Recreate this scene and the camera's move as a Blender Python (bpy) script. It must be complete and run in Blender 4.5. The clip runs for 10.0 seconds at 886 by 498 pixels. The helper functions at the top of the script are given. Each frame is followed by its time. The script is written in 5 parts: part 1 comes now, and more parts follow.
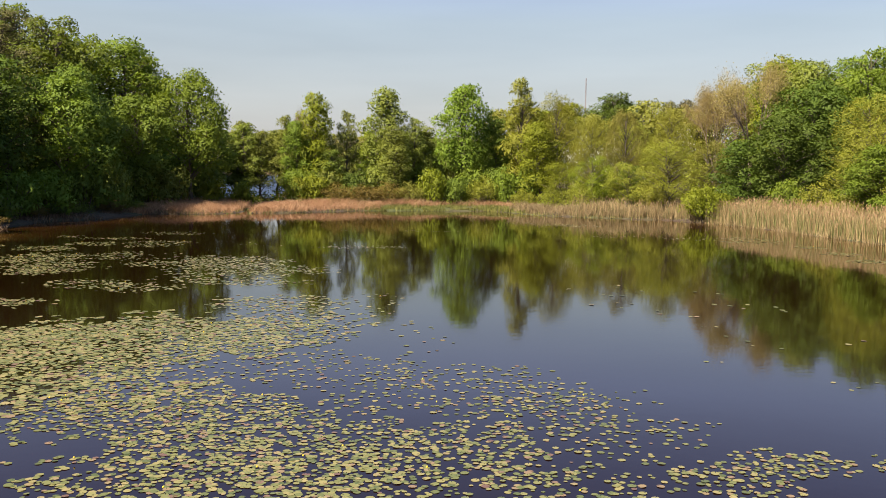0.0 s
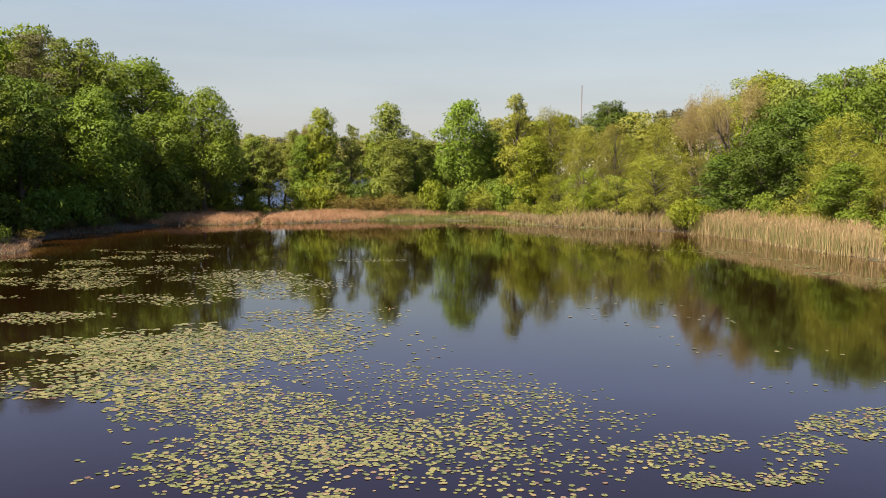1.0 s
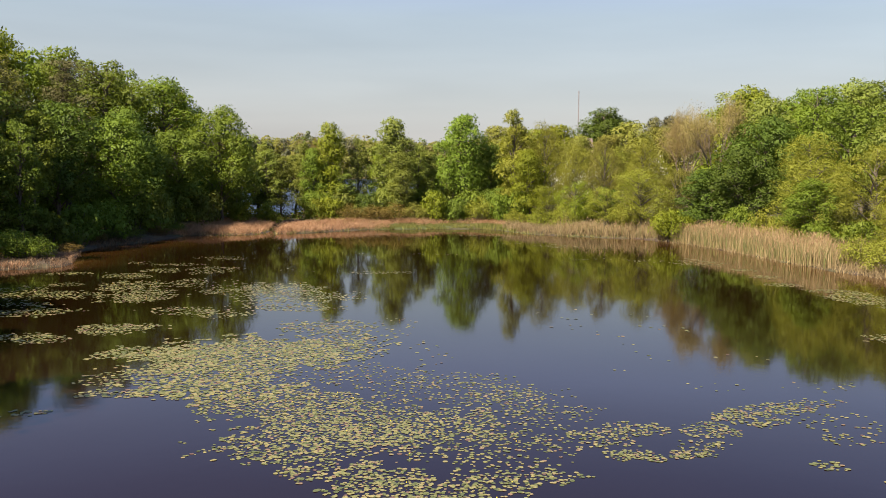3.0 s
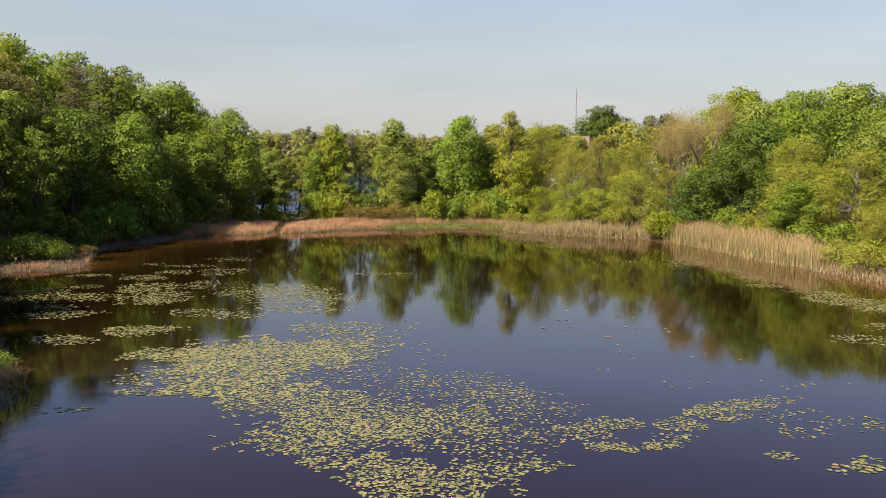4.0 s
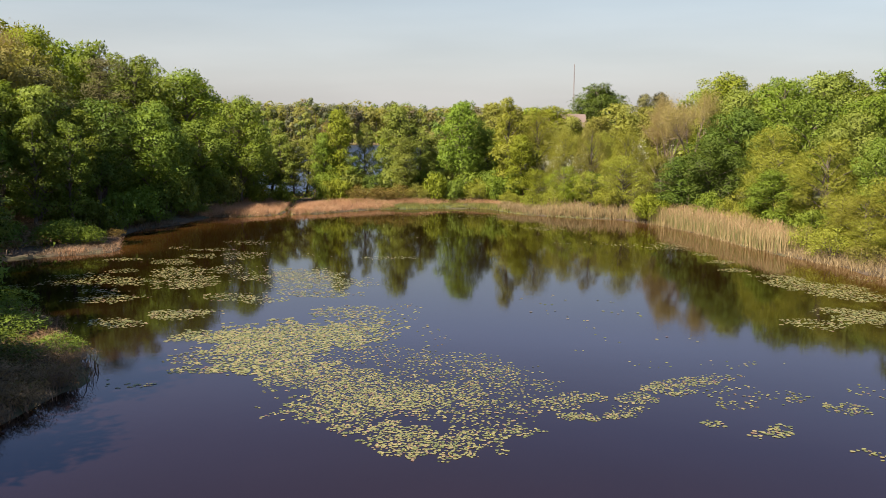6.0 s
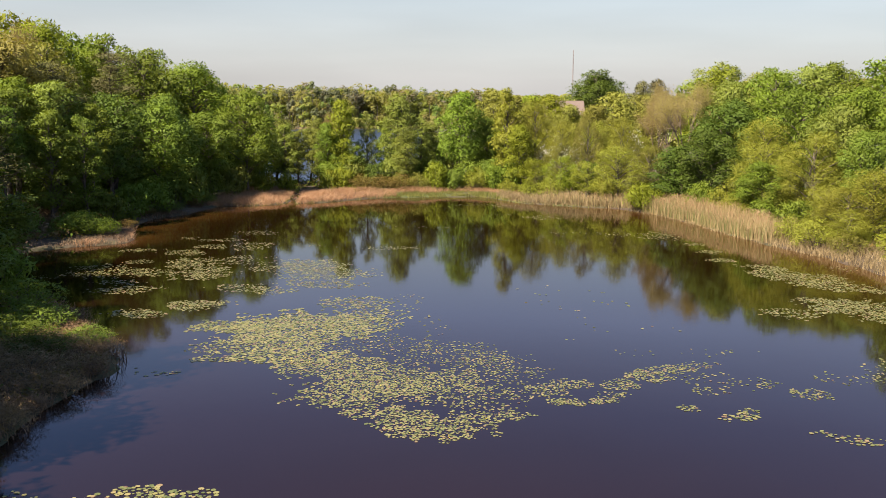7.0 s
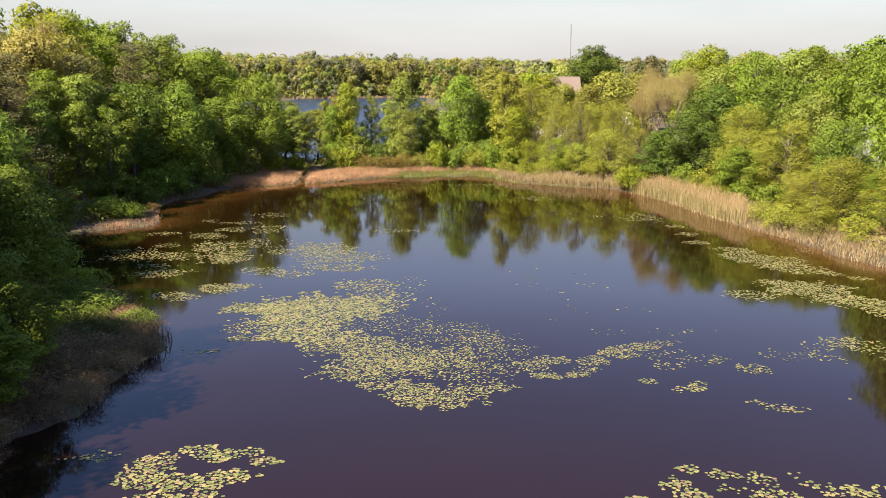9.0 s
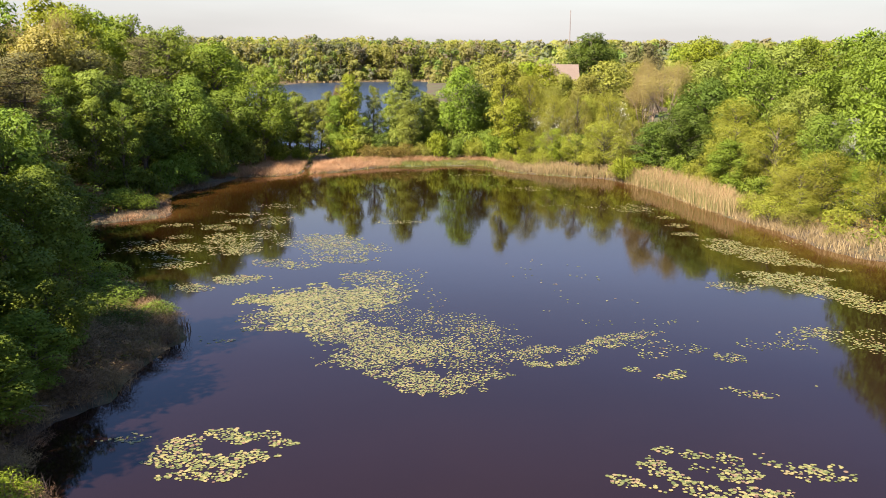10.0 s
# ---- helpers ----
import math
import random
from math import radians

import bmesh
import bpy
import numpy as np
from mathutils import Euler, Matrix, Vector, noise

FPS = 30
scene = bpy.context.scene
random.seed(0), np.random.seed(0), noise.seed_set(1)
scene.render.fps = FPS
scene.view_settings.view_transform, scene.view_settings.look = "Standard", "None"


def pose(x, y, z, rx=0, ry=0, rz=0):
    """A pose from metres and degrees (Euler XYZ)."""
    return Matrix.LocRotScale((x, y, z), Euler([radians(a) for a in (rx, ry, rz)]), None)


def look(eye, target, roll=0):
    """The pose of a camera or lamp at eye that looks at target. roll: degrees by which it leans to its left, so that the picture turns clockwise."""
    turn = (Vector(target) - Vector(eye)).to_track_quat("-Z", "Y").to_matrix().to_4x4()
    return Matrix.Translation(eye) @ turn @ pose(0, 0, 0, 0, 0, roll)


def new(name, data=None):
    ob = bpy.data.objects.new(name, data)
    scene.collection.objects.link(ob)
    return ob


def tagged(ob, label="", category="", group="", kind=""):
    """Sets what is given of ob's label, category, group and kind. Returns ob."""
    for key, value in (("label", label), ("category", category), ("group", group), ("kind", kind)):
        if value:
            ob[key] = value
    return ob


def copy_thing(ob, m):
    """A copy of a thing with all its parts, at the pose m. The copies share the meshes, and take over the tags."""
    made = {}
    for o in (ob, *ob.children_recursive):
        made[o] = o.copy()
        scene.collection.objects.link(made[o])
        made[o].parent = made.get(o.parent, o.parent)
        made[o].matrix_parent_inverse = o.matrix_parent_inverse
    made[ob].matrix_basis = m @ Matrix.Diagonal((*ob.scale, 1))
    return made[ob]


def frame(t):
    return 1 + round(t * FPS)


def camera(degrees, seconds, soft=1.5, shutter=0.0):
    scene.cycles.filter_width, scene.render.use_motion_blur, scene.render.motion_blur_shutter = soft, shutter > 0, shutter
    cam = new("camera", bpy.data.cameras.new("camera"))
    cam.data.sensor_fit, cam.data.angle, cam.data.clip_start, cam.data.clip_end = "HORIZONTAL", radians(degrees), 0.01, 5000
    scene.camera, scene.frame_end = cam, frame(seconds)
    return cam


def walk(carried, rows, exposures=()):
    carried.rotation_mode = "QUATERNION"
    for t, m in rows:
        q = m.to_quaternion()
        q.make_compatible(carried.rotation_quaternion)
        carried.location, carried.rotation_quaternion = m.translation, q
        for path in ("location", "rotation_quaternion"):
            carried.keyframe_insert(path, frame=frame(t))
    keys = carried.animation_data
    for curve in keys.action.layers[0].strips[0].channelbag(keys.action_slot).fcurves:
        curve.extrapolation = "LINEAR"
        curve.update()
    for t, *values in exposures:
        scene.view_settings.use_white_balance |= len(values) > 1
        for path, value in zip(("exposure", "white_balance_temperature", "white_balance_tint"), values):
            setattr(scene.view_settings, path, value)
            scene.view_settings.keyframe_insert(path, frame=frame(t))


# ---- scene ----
cam = camera(52.0, 10.0, soft=0.5)
PATH = [
    (0, (0.07, -5.537, 4.632), (-0.006, -3.547, 4.446), 0.7),
    (0.5, (0.153, -8.259, 5.342), (0.077, -6.27, 5.155), 0.6),
    (1, (0.227, -10.666, 5.906), (0.152, -8.676, 5.72), 0.6),
    (1.5, (0.305, -12.535, 6.372), (0.229, -10.545, 6.186), 0.6),
    (2, (0.374, -14.157, 6.785), (0.297, -12.167, 6.599), 0.5),
    (2.5, (0.412, -15.742, 7.24), (0.334, -13.753, 7.051), 0.5),
    (4, (0.588, -20.469, 8.763), (0.511, -18.481, 8.551), 0.4),
    (4.5, (0.655, -22.003, 9.305), (0.578, -20.017, 9.081), 0.4),
    (5, (0.709, -23.546, 9.866), (0.632, -21.563, 9.621), 0.5),
    (5.5, (0.753, -25.151, 10.423), (0.676, -23.17, 10.158), 0.5),
    (7, (0.947, -29.908, 12.311), (0.869, -27.937, 11.984), 0.4),
    (7.5, (1.008, -31.507, 12.975), (0.93, -29.539, 12.628), 0.4),
    (8, (1.114, -33.118, 13.666), (1.035, -31.153, 13.3), 0.4),
    (8.5, (1.207, -34.785, 14.396), (1.127, -32.825, 14.01), 0.3),
    (9, (1.252, -36.459, 15.153), (1.173, -34.503, 14.747), 0.3),
    (9.5, (1.364, -38.152, 15.977), (1.283, -36.2, 15.55), 0.3),
    (10, (1.421, -39.792, 16.783), (1.341, -37.845, 16.336), 0.3),
]
walk(cam, [(t, look(eye, target, roll)) for t, eye, target, roll in PATH],
     exposures=[(0, 1.37), (2.5, 1.35), (5, 1.39), (7, 1.54), (8.5, 1.72), (10, 1.91)])

# ---- world, sun and exposure ----
SUN_AZ, SUN_EL = 226.0, 47.0          # clockwise from +y
sun_dir = Vector((math.sin(radians(SUN_AZ)) * math.cos(radians(SUN_EL)),
                  math.cos(radians(SUN_AZ)) * math.cos(radians(SUN_EL)), math.sin(radians(SUN_EL))))
world = bpy.data.worlds.new("sky")
scene.world = world
world.use_nodes = True
wt = world.node_tree
sky = wt.nodes.new("ShaderNodeTexSky")
sky.sky_type = "NISHITA"
sky.sun_disc = False
sky.sun_elevation, sky.sun_rotation = radians(SUN_EL), radians(SUN_AZ)
sky.air_density, sky.dust_density, sky.ozone_density = 1.0, 0.6, 3.0
wt.nodes["Background"].inputs["Strength"].default_value = 0.0562
# thin bright haze that thickens towards the horizon, all the way round
coord = wt.nodes.new("ShaderNodeTexCoord")
split = wt.nodes.new("ShaderNodeSeparateXYZ")
wt.links.new(coord.outputs["Generated"], split.inputs[0])
veil = wt.nodes.new("ShaderNodeValToRGB")
for i, (p, v) in enumerate(((0.0, 0.96), (0.06, 0.80), (0.17, 0.60), (0.25, 0.52), (0.33, 0.52), (0.46, 0.40), (0.68, 0.40))):
    e = veil.color_ramp.elements[i] if i < 2 else veil.color_ramp.elements.new(p)
    e.position, e.color = p, (v, v, v, 1)
wt.links.new(split.outputs["Z"], veil.inputs["Fac"])
haze = wt.nodes.new("ShaderNodeMix")
haze.data_type = "RGBA"
tint = wt.nodes.new("ShaderNodeValToRGB")
for i, (p, c) in enumerate(((0.0, (0.79, 0.757, 0.742)), (0.06, (0.86, 0.85, 0.845)), (0.15, (0.80, 0.85, 0.86)), (0.235, (0.68, 0.78, 1.30)), (0.33, (0.22, 0.32, 0.82)), (0.46, (0.05, 0.15, 0.60)), (0.68, (0.26, 0.50, 1.05)))):
    e = tint.color_ramp.elements[i] if i < 2 else tint.color_ramp.elements.new(p)
    e.position, e.color = p, (*c, 1)
wt.links.new(split.outputs["Z"], tint.inputs["Fac"])
streak_map = wt.nodes.new("ShaderNodeMapping")
streak_map.inputs["Scale"].default_value = (1.2, 2.2, 9.0)
wt.links.new(coord.outputs["Generated"], streak_map.inputs["Vector"])
streak = wt.nodes.new("ShaderNodeTexNoise")
streak.inputs["Scale"].default_value, streak.inputs["Detail"].default_value = 2.2, 5.0
wt.links.new(streak_map.outputs["Vector"], streak.inputs["Vector"])
gain = wt.nodes.new("ShaderNodeMapRange")
for k, v in (("From Min", 0.3), ("From Max", 0.7), ("To Min", 4.35), ("To Max", 5.15)):
    gain.inputs[k].default_value = v
wt.links.new(streak.outputs["Fac"], gain.inputs["Value"])
lit = wt.nodes.new("ShaderNodeVectorMath")
lit.operation = "SCALE"
wt.links.new(tint.outputs["Color"], lit.inputs[0])
wt.links.new(gain.outputs["Result"], lit.inputs["Scale"])
wt.links.new(lit.outputs["Vector"], haze.inputs[7])
wt.links.new(veil.outputs["Color"], haze.inputs[0])
wt.links.new(sky.outputs["Color"], haze.inputs[6])
wt.links.new(haze.outputs[2], wt.nodes["Background"].inputs["Color"])

sun_data = bpy.data.lights.new("sun", "SUN")
sun_data.energy, sun_data.angle, sun_data.color = 5.0, radians(0.6), (1.0, 0.89, 0.72)
sun = new("sun", sun_data)
sun.matrix_basis = look(sun_dir * 100, (0, 0, 0))

rng = np.random.default_rng(7)


# ---- materials ----
def shader(name, base, rough=0.6, metal=0.0):
    m = bpy.data.materials.new(name)
    m.use_nodes = True
    b = m.node_tree.nodes["Principled BSDF"]
    b.inputs["Base Color"].default_value = (*base, 1)
    b.inputs["Roughness"].default_value = rough
    b.inputs["Metallic"].default_value = metal
    return m, m.node_tree, b


def node(t, kind, **inputs):
    n = t.nodes.new(kind)
    for k, v in inputs.items():
        n.inputs[k.replace("_", " ")].default_value = v
    return n


def ramp(t, fac, stops):
    r = t.nodes.new("ShaderNodeValToRGB")
    e = r.color_ramp.elements
    while len(e) < len(stops):
        e.new(0.5)
    for i, (p, c) in enumerate(stops):
        e[i].position, e[i].color = p, (*c, 1)
    t.links.new(fac, r.inputs["Fac"])
    return r.outputs["Color"]


def mix(t, a, b, fac, mode="MIX"):
    n = t.nodes.new("ShaderNodeMix")
    n.data_type, n.blend_type = "RGBA", mode
    for sock, v in ((n.inputs[0], fac), (n.inputs[6], a), (n.inputs[7], b)):
        if isinstance(v, (int, float)):
            sock.default_value = v
        elif isinstance(v, tuple):
            sock.default_value = (*v, 1)
        else:
            t.links.new(v, sock)
    return n.outputs[2]


def noise_tex(t, scale, detail=4, coords=None, rough=0.6):
    n = node(t, "ShaderNodeTexNoise", Scale=scale, Detail=detail, Roughness=rough)
    if coords is None:
        coords = t.nodes.new("ShaderNodeNewGeometry").outputs["Position"]
    t.links.new(coords, n.inputs["Vector"])
    return n.outputs["Fac"]


def bump(t, b, height, strength, distance):
    n = node(t, "ShaderNodeBump", Strength=strength, Distance=distance)
    t.links.new(height, n.inputs["Height"])
    t.links.new(n.outputs["Normal"], b.inputs["Normal"])


def leaf_material(name, dark, mid, light, glow=0.35, rough=0.6):
    """Foliage: each leaf its own tone, large drifts of tone over the crown, light let through the blade."""
    m, t, b = shader(name, mid, rough)
    g = t.nodes.new("ShaderNodeNewGeometry")
    tones = ramp(t, g.outputs["Random Per Island"], [(0.0, tuple(0.75 * a + 0.25 * c for a, c in zip(mid, dark))), (0.5, mid), (1.0, tuple(0.75 * a + 0.25 * c for a, c in zip(mid, light)))])
    drift = noise_tex(t, 0.35, 3)
    tones = mix(t, tones, light, ramp(t, drift, [(0.48, (0, 0, 0)), (0.72, (0.5, 0.5, 0.5))]))
    sprays = noise_tex(t, 1.1, 2)
    tones = mix(t, tones, dark, ramp(t, sprays, [(0.28, (0.55, 0.55, 0.55)), (0.5, (0, 0, 0))]))
    info = t.nodes.new("ShaderNodeObjectInfo")
    hsv = node(t, "ShaderNodeHueSaturation", Saturation=1.0, Fac=1.0)
    hue = node(t, "ShaderNodeMapRange", To_Min=0.485, To_Max=0.512)
    val = node(t, "ShaderNodeMapRange", To_Min=0.82, To_Max=1.22)
    t.links.new(info.outputs["Random"], hue.inputs["Value"])
    t.links.new(info.outputs["Random"], val.inputs["Value"])
    t.links.new(hue.outputs["Result"], hsv.inputs["Hue"])
    t.links.new(val.outputs["Result"], hsv.inputs["Value"])
    t.links.new(tones, hsv.inputs["Color"])
    col = hsv.outputs["Color"]
    t.links.new(col, b.inputs["Base Color"])
    b.inputs["Specular IOR Level"].default_value = 0.14
    tr = node(t, "ShaderNodeBsdfTranslucent")
    warm = mix(t, col, (1.0, 1.0, 0.38), 1.0, "MULTIPLY")
    t.links.new(warm, tr.inputs["Color"])
    ms = node(t, "ShaderNodeMixShader", Fac=glow)
    t.links.new(b.outputs["BSDF"], ms.inputs[1])
    t.links.new(tr.outputs["BSDF"], ms.inputs[2])
    t.links.new(ms.outputs["Shader"], t.nodes["Material Output"].inputs["Surface"])
    return m


LEAF = {
    "oak": leaf_material("leaf_oak_green", (0.084, 0.116, 0.014), (0.141, 0.190, 0.022), (0.214, 0.267, 0.036)),
    "maple": leaf_material("leaf_maple_green", (0.079, 0.111, 0.017), (0.133, 0.180, 0.025), (0.200, 0.249, 0.040)),
    # dark leaf green; on the left bank it also stands for shade
    "deep": leaf_material("leaf_deep_and_shade_green", (0.048, 0.072, 0.012), (0.084, 0.122, 0.019), (0.132, 0.176, 0.030)),
    "spring": leaf_material("leaf_spring_green", (0.122, 0.144, 0.012), (0.192, 0.222, 0.019), (0.272, 0.300, 0.034)),
    "willow": leaf_material("leaf_willow_yellow", (0.150, 0.156, 0.020), (0.232, 0.238, 0.032), (0.314, 0.314, 0.054)),
    "birch": leaf_material("leaf_birch_pale", (0.108, 0.137, 0.027), (0.176, 0.207, 0.037), (0.258, 0.284, 0.063)),
    "olive": leaf_material("leaf_olive", (0.133, 0.131, 0.025), (0.203, 0.196, 0.039), (0.280, 0.265, 0.062)),
    "bud": leaf_material("leaf_bud_brown", (0.170, 0.128, 0.048), (0.275, 0.212, 0.082), (0.385, 0.305, 0.130)),
    "cream": leaf_material("leaf_cream_catkin", (0.180, 0.150, 0.042), (0.280, 0.240, 0.070), (0.390, 0.335, 0.110)),
    "pine": leaf_material("needle_pine", (0.058, 0.052, 0.02), (0.1, 0.092, 0.034), (0.15, 0.135, 0.052), 0.1),
    "rust": leaf_material("leaf_rust_shrub", (0.105, 0.068, 0.020), (0.165, 0.115, 0.032), (0.215, 0.165, 0.050)),
    "brush": leaf_material("twig_grey_brush", (0.105, 0.066, 0.036), (0.250, 0.160, 0.088), (0.400, 0.270, 0.155), 0.25),
    "blossom": leaf_material("petal_white", (0.55, 0.54, 0.48), (0.72, 0.70, 0.64), (0.85, 0.83, 0.78), 0.3),
}


def bark_material(name, a, b_):
    m, t, b = shader(name, a, 0.85)
    tc = t.nodes.new("ShaderNodeTexCoord")
    mp = node(t, "ShaderNodeMapping", Scale=(6, 6, 1.2))
    t.links.new(tc.outputs["Object"], mp.inputs["Vector"])
    n = noise_tex(t, 3.0, 6, mp.outputs["Vector"], 0.7)
    t.links.new(ramp(t, n, [(0.3, a), (0.7, b_)]), b.inputs["Base Color"])
    bump(t, b, n, 0.6, 0.03)
    return m


BARK = bark_material("bark_grey_brown", (0.045, 0.034, 0.025), (0.16, 0.125, 0.095))
BARK_PALE = bark_material("bark_pale_grey", (0.14, 0.12, 0.10), (0.34, 0.30, 0.26))
BARK_TWIG = bark_material("bark_warm_twig", (0.10, 0.070, 0.048), (0.26, 0.19, 0.135))
BARK_DARK = bark_material("bark_pine_dark", (0.025, 0.018, 0.014), (0.085, 0.06, 0.045))


def blade_material(name, dark, mid, light):
    m, t, b = shader(name, mid, 0.7)
    g = t.nodes.new("ShaderNodeNewGeometry")
    tones = ramp(t, g.outputs["Random Per Island"], [(0.0, dark), (0.5, mid), (1.0, light)])
    drift = noise_tex(t, 0.5, 3)
    tones = mix(t, tones, dark, ramp(t, drift, [(0.45, (0, 0, 0)), (0.75, (0.6, 0.6, 0.6))]))
    t.links.new(tones, b.inputs["Base Color"])
    tr = node(t, "ShaderNodeBsdfTranslucent")
    t.links.new(tones, tr.inputs["Color"])
    ms = node(t, "ShaderNodeMixShader", Fac=0.25)
    t.links.new(b.outputs["BSDF"], ms.inputs[1])
    t.links.new(tr.outputs["BSDF"], ms.inputs[2])
    t.links.new(ms.outputs["Shader"], t.nodes["Material Output"].inputs["Surface"])
    return m


GRASS_SALMON = blade_material("grass_dry_salmon", (0.260, 0.130, 0.064), (0.420, 0.232, 0.122), (0.580, 0.355, 0.200))
GRASS_GREEN = blade_material("grass_fresh_green", (0.100, 0.104, 0.020), (0.175, 0.176, 0.034), (0.260, 0.248, 0.060))
# dry brown grass with the left bank's shade put into its colour
GRASS_SHADE = blade_material("grass_dry_shade_brown", (0.100, 0.062, 0.036), (0.195, 0.122, 0.070), (0.310, 0.202, 0.120))
REED_STEM = blade_material("reed_tan", (0.24, 0.165, 0.075), (0.38, 0.275, 0.130), (0.50, 0.380, 0.200))
REED_GREEN = blade_material("reed_green", (0.10, 0.120, 0.030), (0.18, 0.190, 0.056), (0.26, 0.255, 0.090))
REED_PLUME = blade_material("reed_plume", (0.25, 0.140, 0.070), (0.36, 0.220, 0.115), (0.46, 0.310, 0.175))
GRASS_STRAW = blade_material("grass_straw", (0.15, 0.105, 0.050), (0.30, 0.215, 0.105), (0.44, 0.330, 0.175))


def water_material():
    m, t, b = shader("pond_water", (0.030, 0.019, 0.016), 0.05)
    b.inputs["IOR"].default_value = 1.40
    pos = t.nodes.new("ShaderNodeNewGeometry").outputs["Position"]
    silt = noise_tex(t, 0.05, 4)
    clear = ramp(t, silt, [(0.35, (0.0070, 0.0029, 0.0008)), (0.7, (0.0100, 0.0044, 0.0012))])
    cloudy = ramp(t, silt, [(0.35, (0.0110, 0.0048, 0.0041)), (0.7, (0.0136, 0.0060, 0.0048))])
    # the open basin near the outflow is cloudier than the far arms
    axes = t.nodes.new("ShaderNodeSeparateXYZ")
    t.links.new(pos, axes.inputs[0])
    basin = node(t, "ShaderNodeMapRange", From_Min=26.0, From_Max=-4.0)
    t.links.new(axes.outputs["Y"], basin.inputs["Value"])
    deep = mix(t, clear, cloudy, basin.outputs["Result"])
    mud = ramp(t, noise_tex(t, 0.3, 5), [(0.3, (0.046, 0.0185, 0.0045)), (0.75, (0.086, 0.039, 0.0100))])
    at = t.nodes.new("ShaderNodeAttribute")
    at.attribute_name = "shallow"
    edge = t.nodes.new("ShaderNodeMath")
    edge.operation = "MULTIPLY"
    t.links.new(at.outputs["Fac"], edge.inputs[0])
    t.links.new(at.outputs["Fac"], edge.inputs[1])
    t.links.new(mix(t, deep, mud, edge.outputs[0]), b.inputs["Base Color"])
    fine = noise_tex(t, 3.2, 3, pos)
    wide = noise_tex(t, 0.55, 2, pos)
    calm = noise_tex(t, 0.035, 2, pos)
    h = mix(t, wide, fine, 0.35)
    n = node(t, "ShaderNodeBump", Distance=0.02)
    st = node(t, "ShaderNodeMapRange", From_Min=0.35, From_Max=0.7, To_Min=0.06, To_Max=0.22)
    t.links.new(calm, st.inputs["Value"])
    t.links.new(st.outputs["Result"], n.inputs["Strength"])
    t.links.new(h, n.inputs["Height"])
    t.links.new(n.outputs["Normal"], b.inputs["Normal"])
    return m


WATER = water_material()


def lake_material():
    m, t, b = shader("lake_water", (0.016, 0.026, 0.050), 0.28)
    b.inputs["IOR"].default_value = 1.333
    mp = node(t, "ShaderNodeMapping", Scale=(0.5, 1.6, 1))
    t.links.new(t.nodes.new("ShaderNodeNewGeometry").outputs["Position"], mp.inputs["Vector"])
    n = noise_tex(t, 1.2, 4, mp.outputs["Vector"])
    bump(t, b, n, 1.0, 0.25)
    return m


LAKE = lake_material()


def ground_material():
    m, t, b = shader("ground_leaf_litter", (0.1, 0.07, 0.04), 0.95)
    big = noise_tex(t, 0.08, 5)
    small = noise_tex(t, 2.5, 6)
    soil = ramp(t, small, [(0.3, (0.030, 0.020, 0.013)), (0.7, (0.085, 0.056, 0.034))])
    grass = ramp(t, small, [(0.3, (0.030, 0.040, 0.010)), (0.7, (0.085, 0.095, 0.024))])
    t.links.new(mix(t, soil, grass, ramp(t, big, [(0.45, (0, 0, 0)), (0.62, (1, 1, 1))])), b.inputs["Base Color"])
    bump(t, b, small, 0.8, 0.06)
    return m


GROUND = ground_material()


def pad_material():
    """Water-lily blades: yellow-green to olive, some browning or reddened, waxy."""
    m, t, b = shader("lily_pad_green", (0.25, 0.28, 0.06), 0.36)
    g = t.nodes.new("ShaderNodeNewGeometry")
    i = t.nodes.new("ShaderNodeObjectInfo")
    add = t.nodes.new("ShaderNodeMath")
    add.operation = "ADD"
    frac = t.nodes.new("ShaderNodeMath")
    frac.operation = "FRACT"
    t.links.new(g.outputs["Random Per Island"], add.inputs[0])
    t.links.new(i.outputs["Random"], add.inputs[1])
    t.links.new(add.outputs[0], frac.inputs[0])
    tones = ramp(t, frac.outputs[0], [(0.0, (0.071, 0.086, 0.024)), (0.3, (0.134, 0.138, 0.041)), (0.62, (0.196, 0.181, 0.058)),
                                      (0.84, (0.258, 0.210, 0.080)), (0.95, (0.200, 0.128, 0.072)), (1.0, (0.116, 0.062, 0.045))])
    spots = noise_tex(t, 22.0, 4)
    col = mix(t, tones, (0.14, 0.09, 0.035), ramp(t, spots, [(0.58, (0, 0, 0)), (0.78, (0.7, 0.7, 0.7))]))
    t.links.new(col, b.inputs["Base Color"])
    bump(t, b, noise_tex(t, 40.0, 3), 0.25, 0.01)
    return m


PAD = pad_material()
FLOWER, _t, _b = shader("flower_yellow", (0.75, 0.52, 0.03), 0.5)


def plain(name, a, b_, scale, rough=0.8):
    m, t, b = shader(name, a, rough)
    n = noise_tex(t, scale, 5)
    t.links.new(ramp(t, n, [(0.3, a), (0.7, b_)]), b.inputs["Base Color"])
    bump(t, b, n, 0.3, 0.02)
    return m


ROOF = plain("roof_shingle_brown", (0.115, 0.080, 0.064), (0.165, 0.120, 0.10), 4.0, 0.9)
ROOF_GREY = plain("roof_shingle_grey", (0.055, 0.050, 0.048), (0.095, 0.088, 0.084), 4.0, 0.9)
SIDING = plain("siding_white", (0.26, 0.25, 0.24), (0.34, 0.33, 0.32), 2.0, 0.7)
SIDING_TAN = plain("siding_tan", (0.42, 0.35, 0.28), (0.52, 0.45, 0.37), 2.0, 0.8)
GLASS_DARK, _t, _b = shader("window_glass", (0.02, 0.025, 0.03), 0.08)
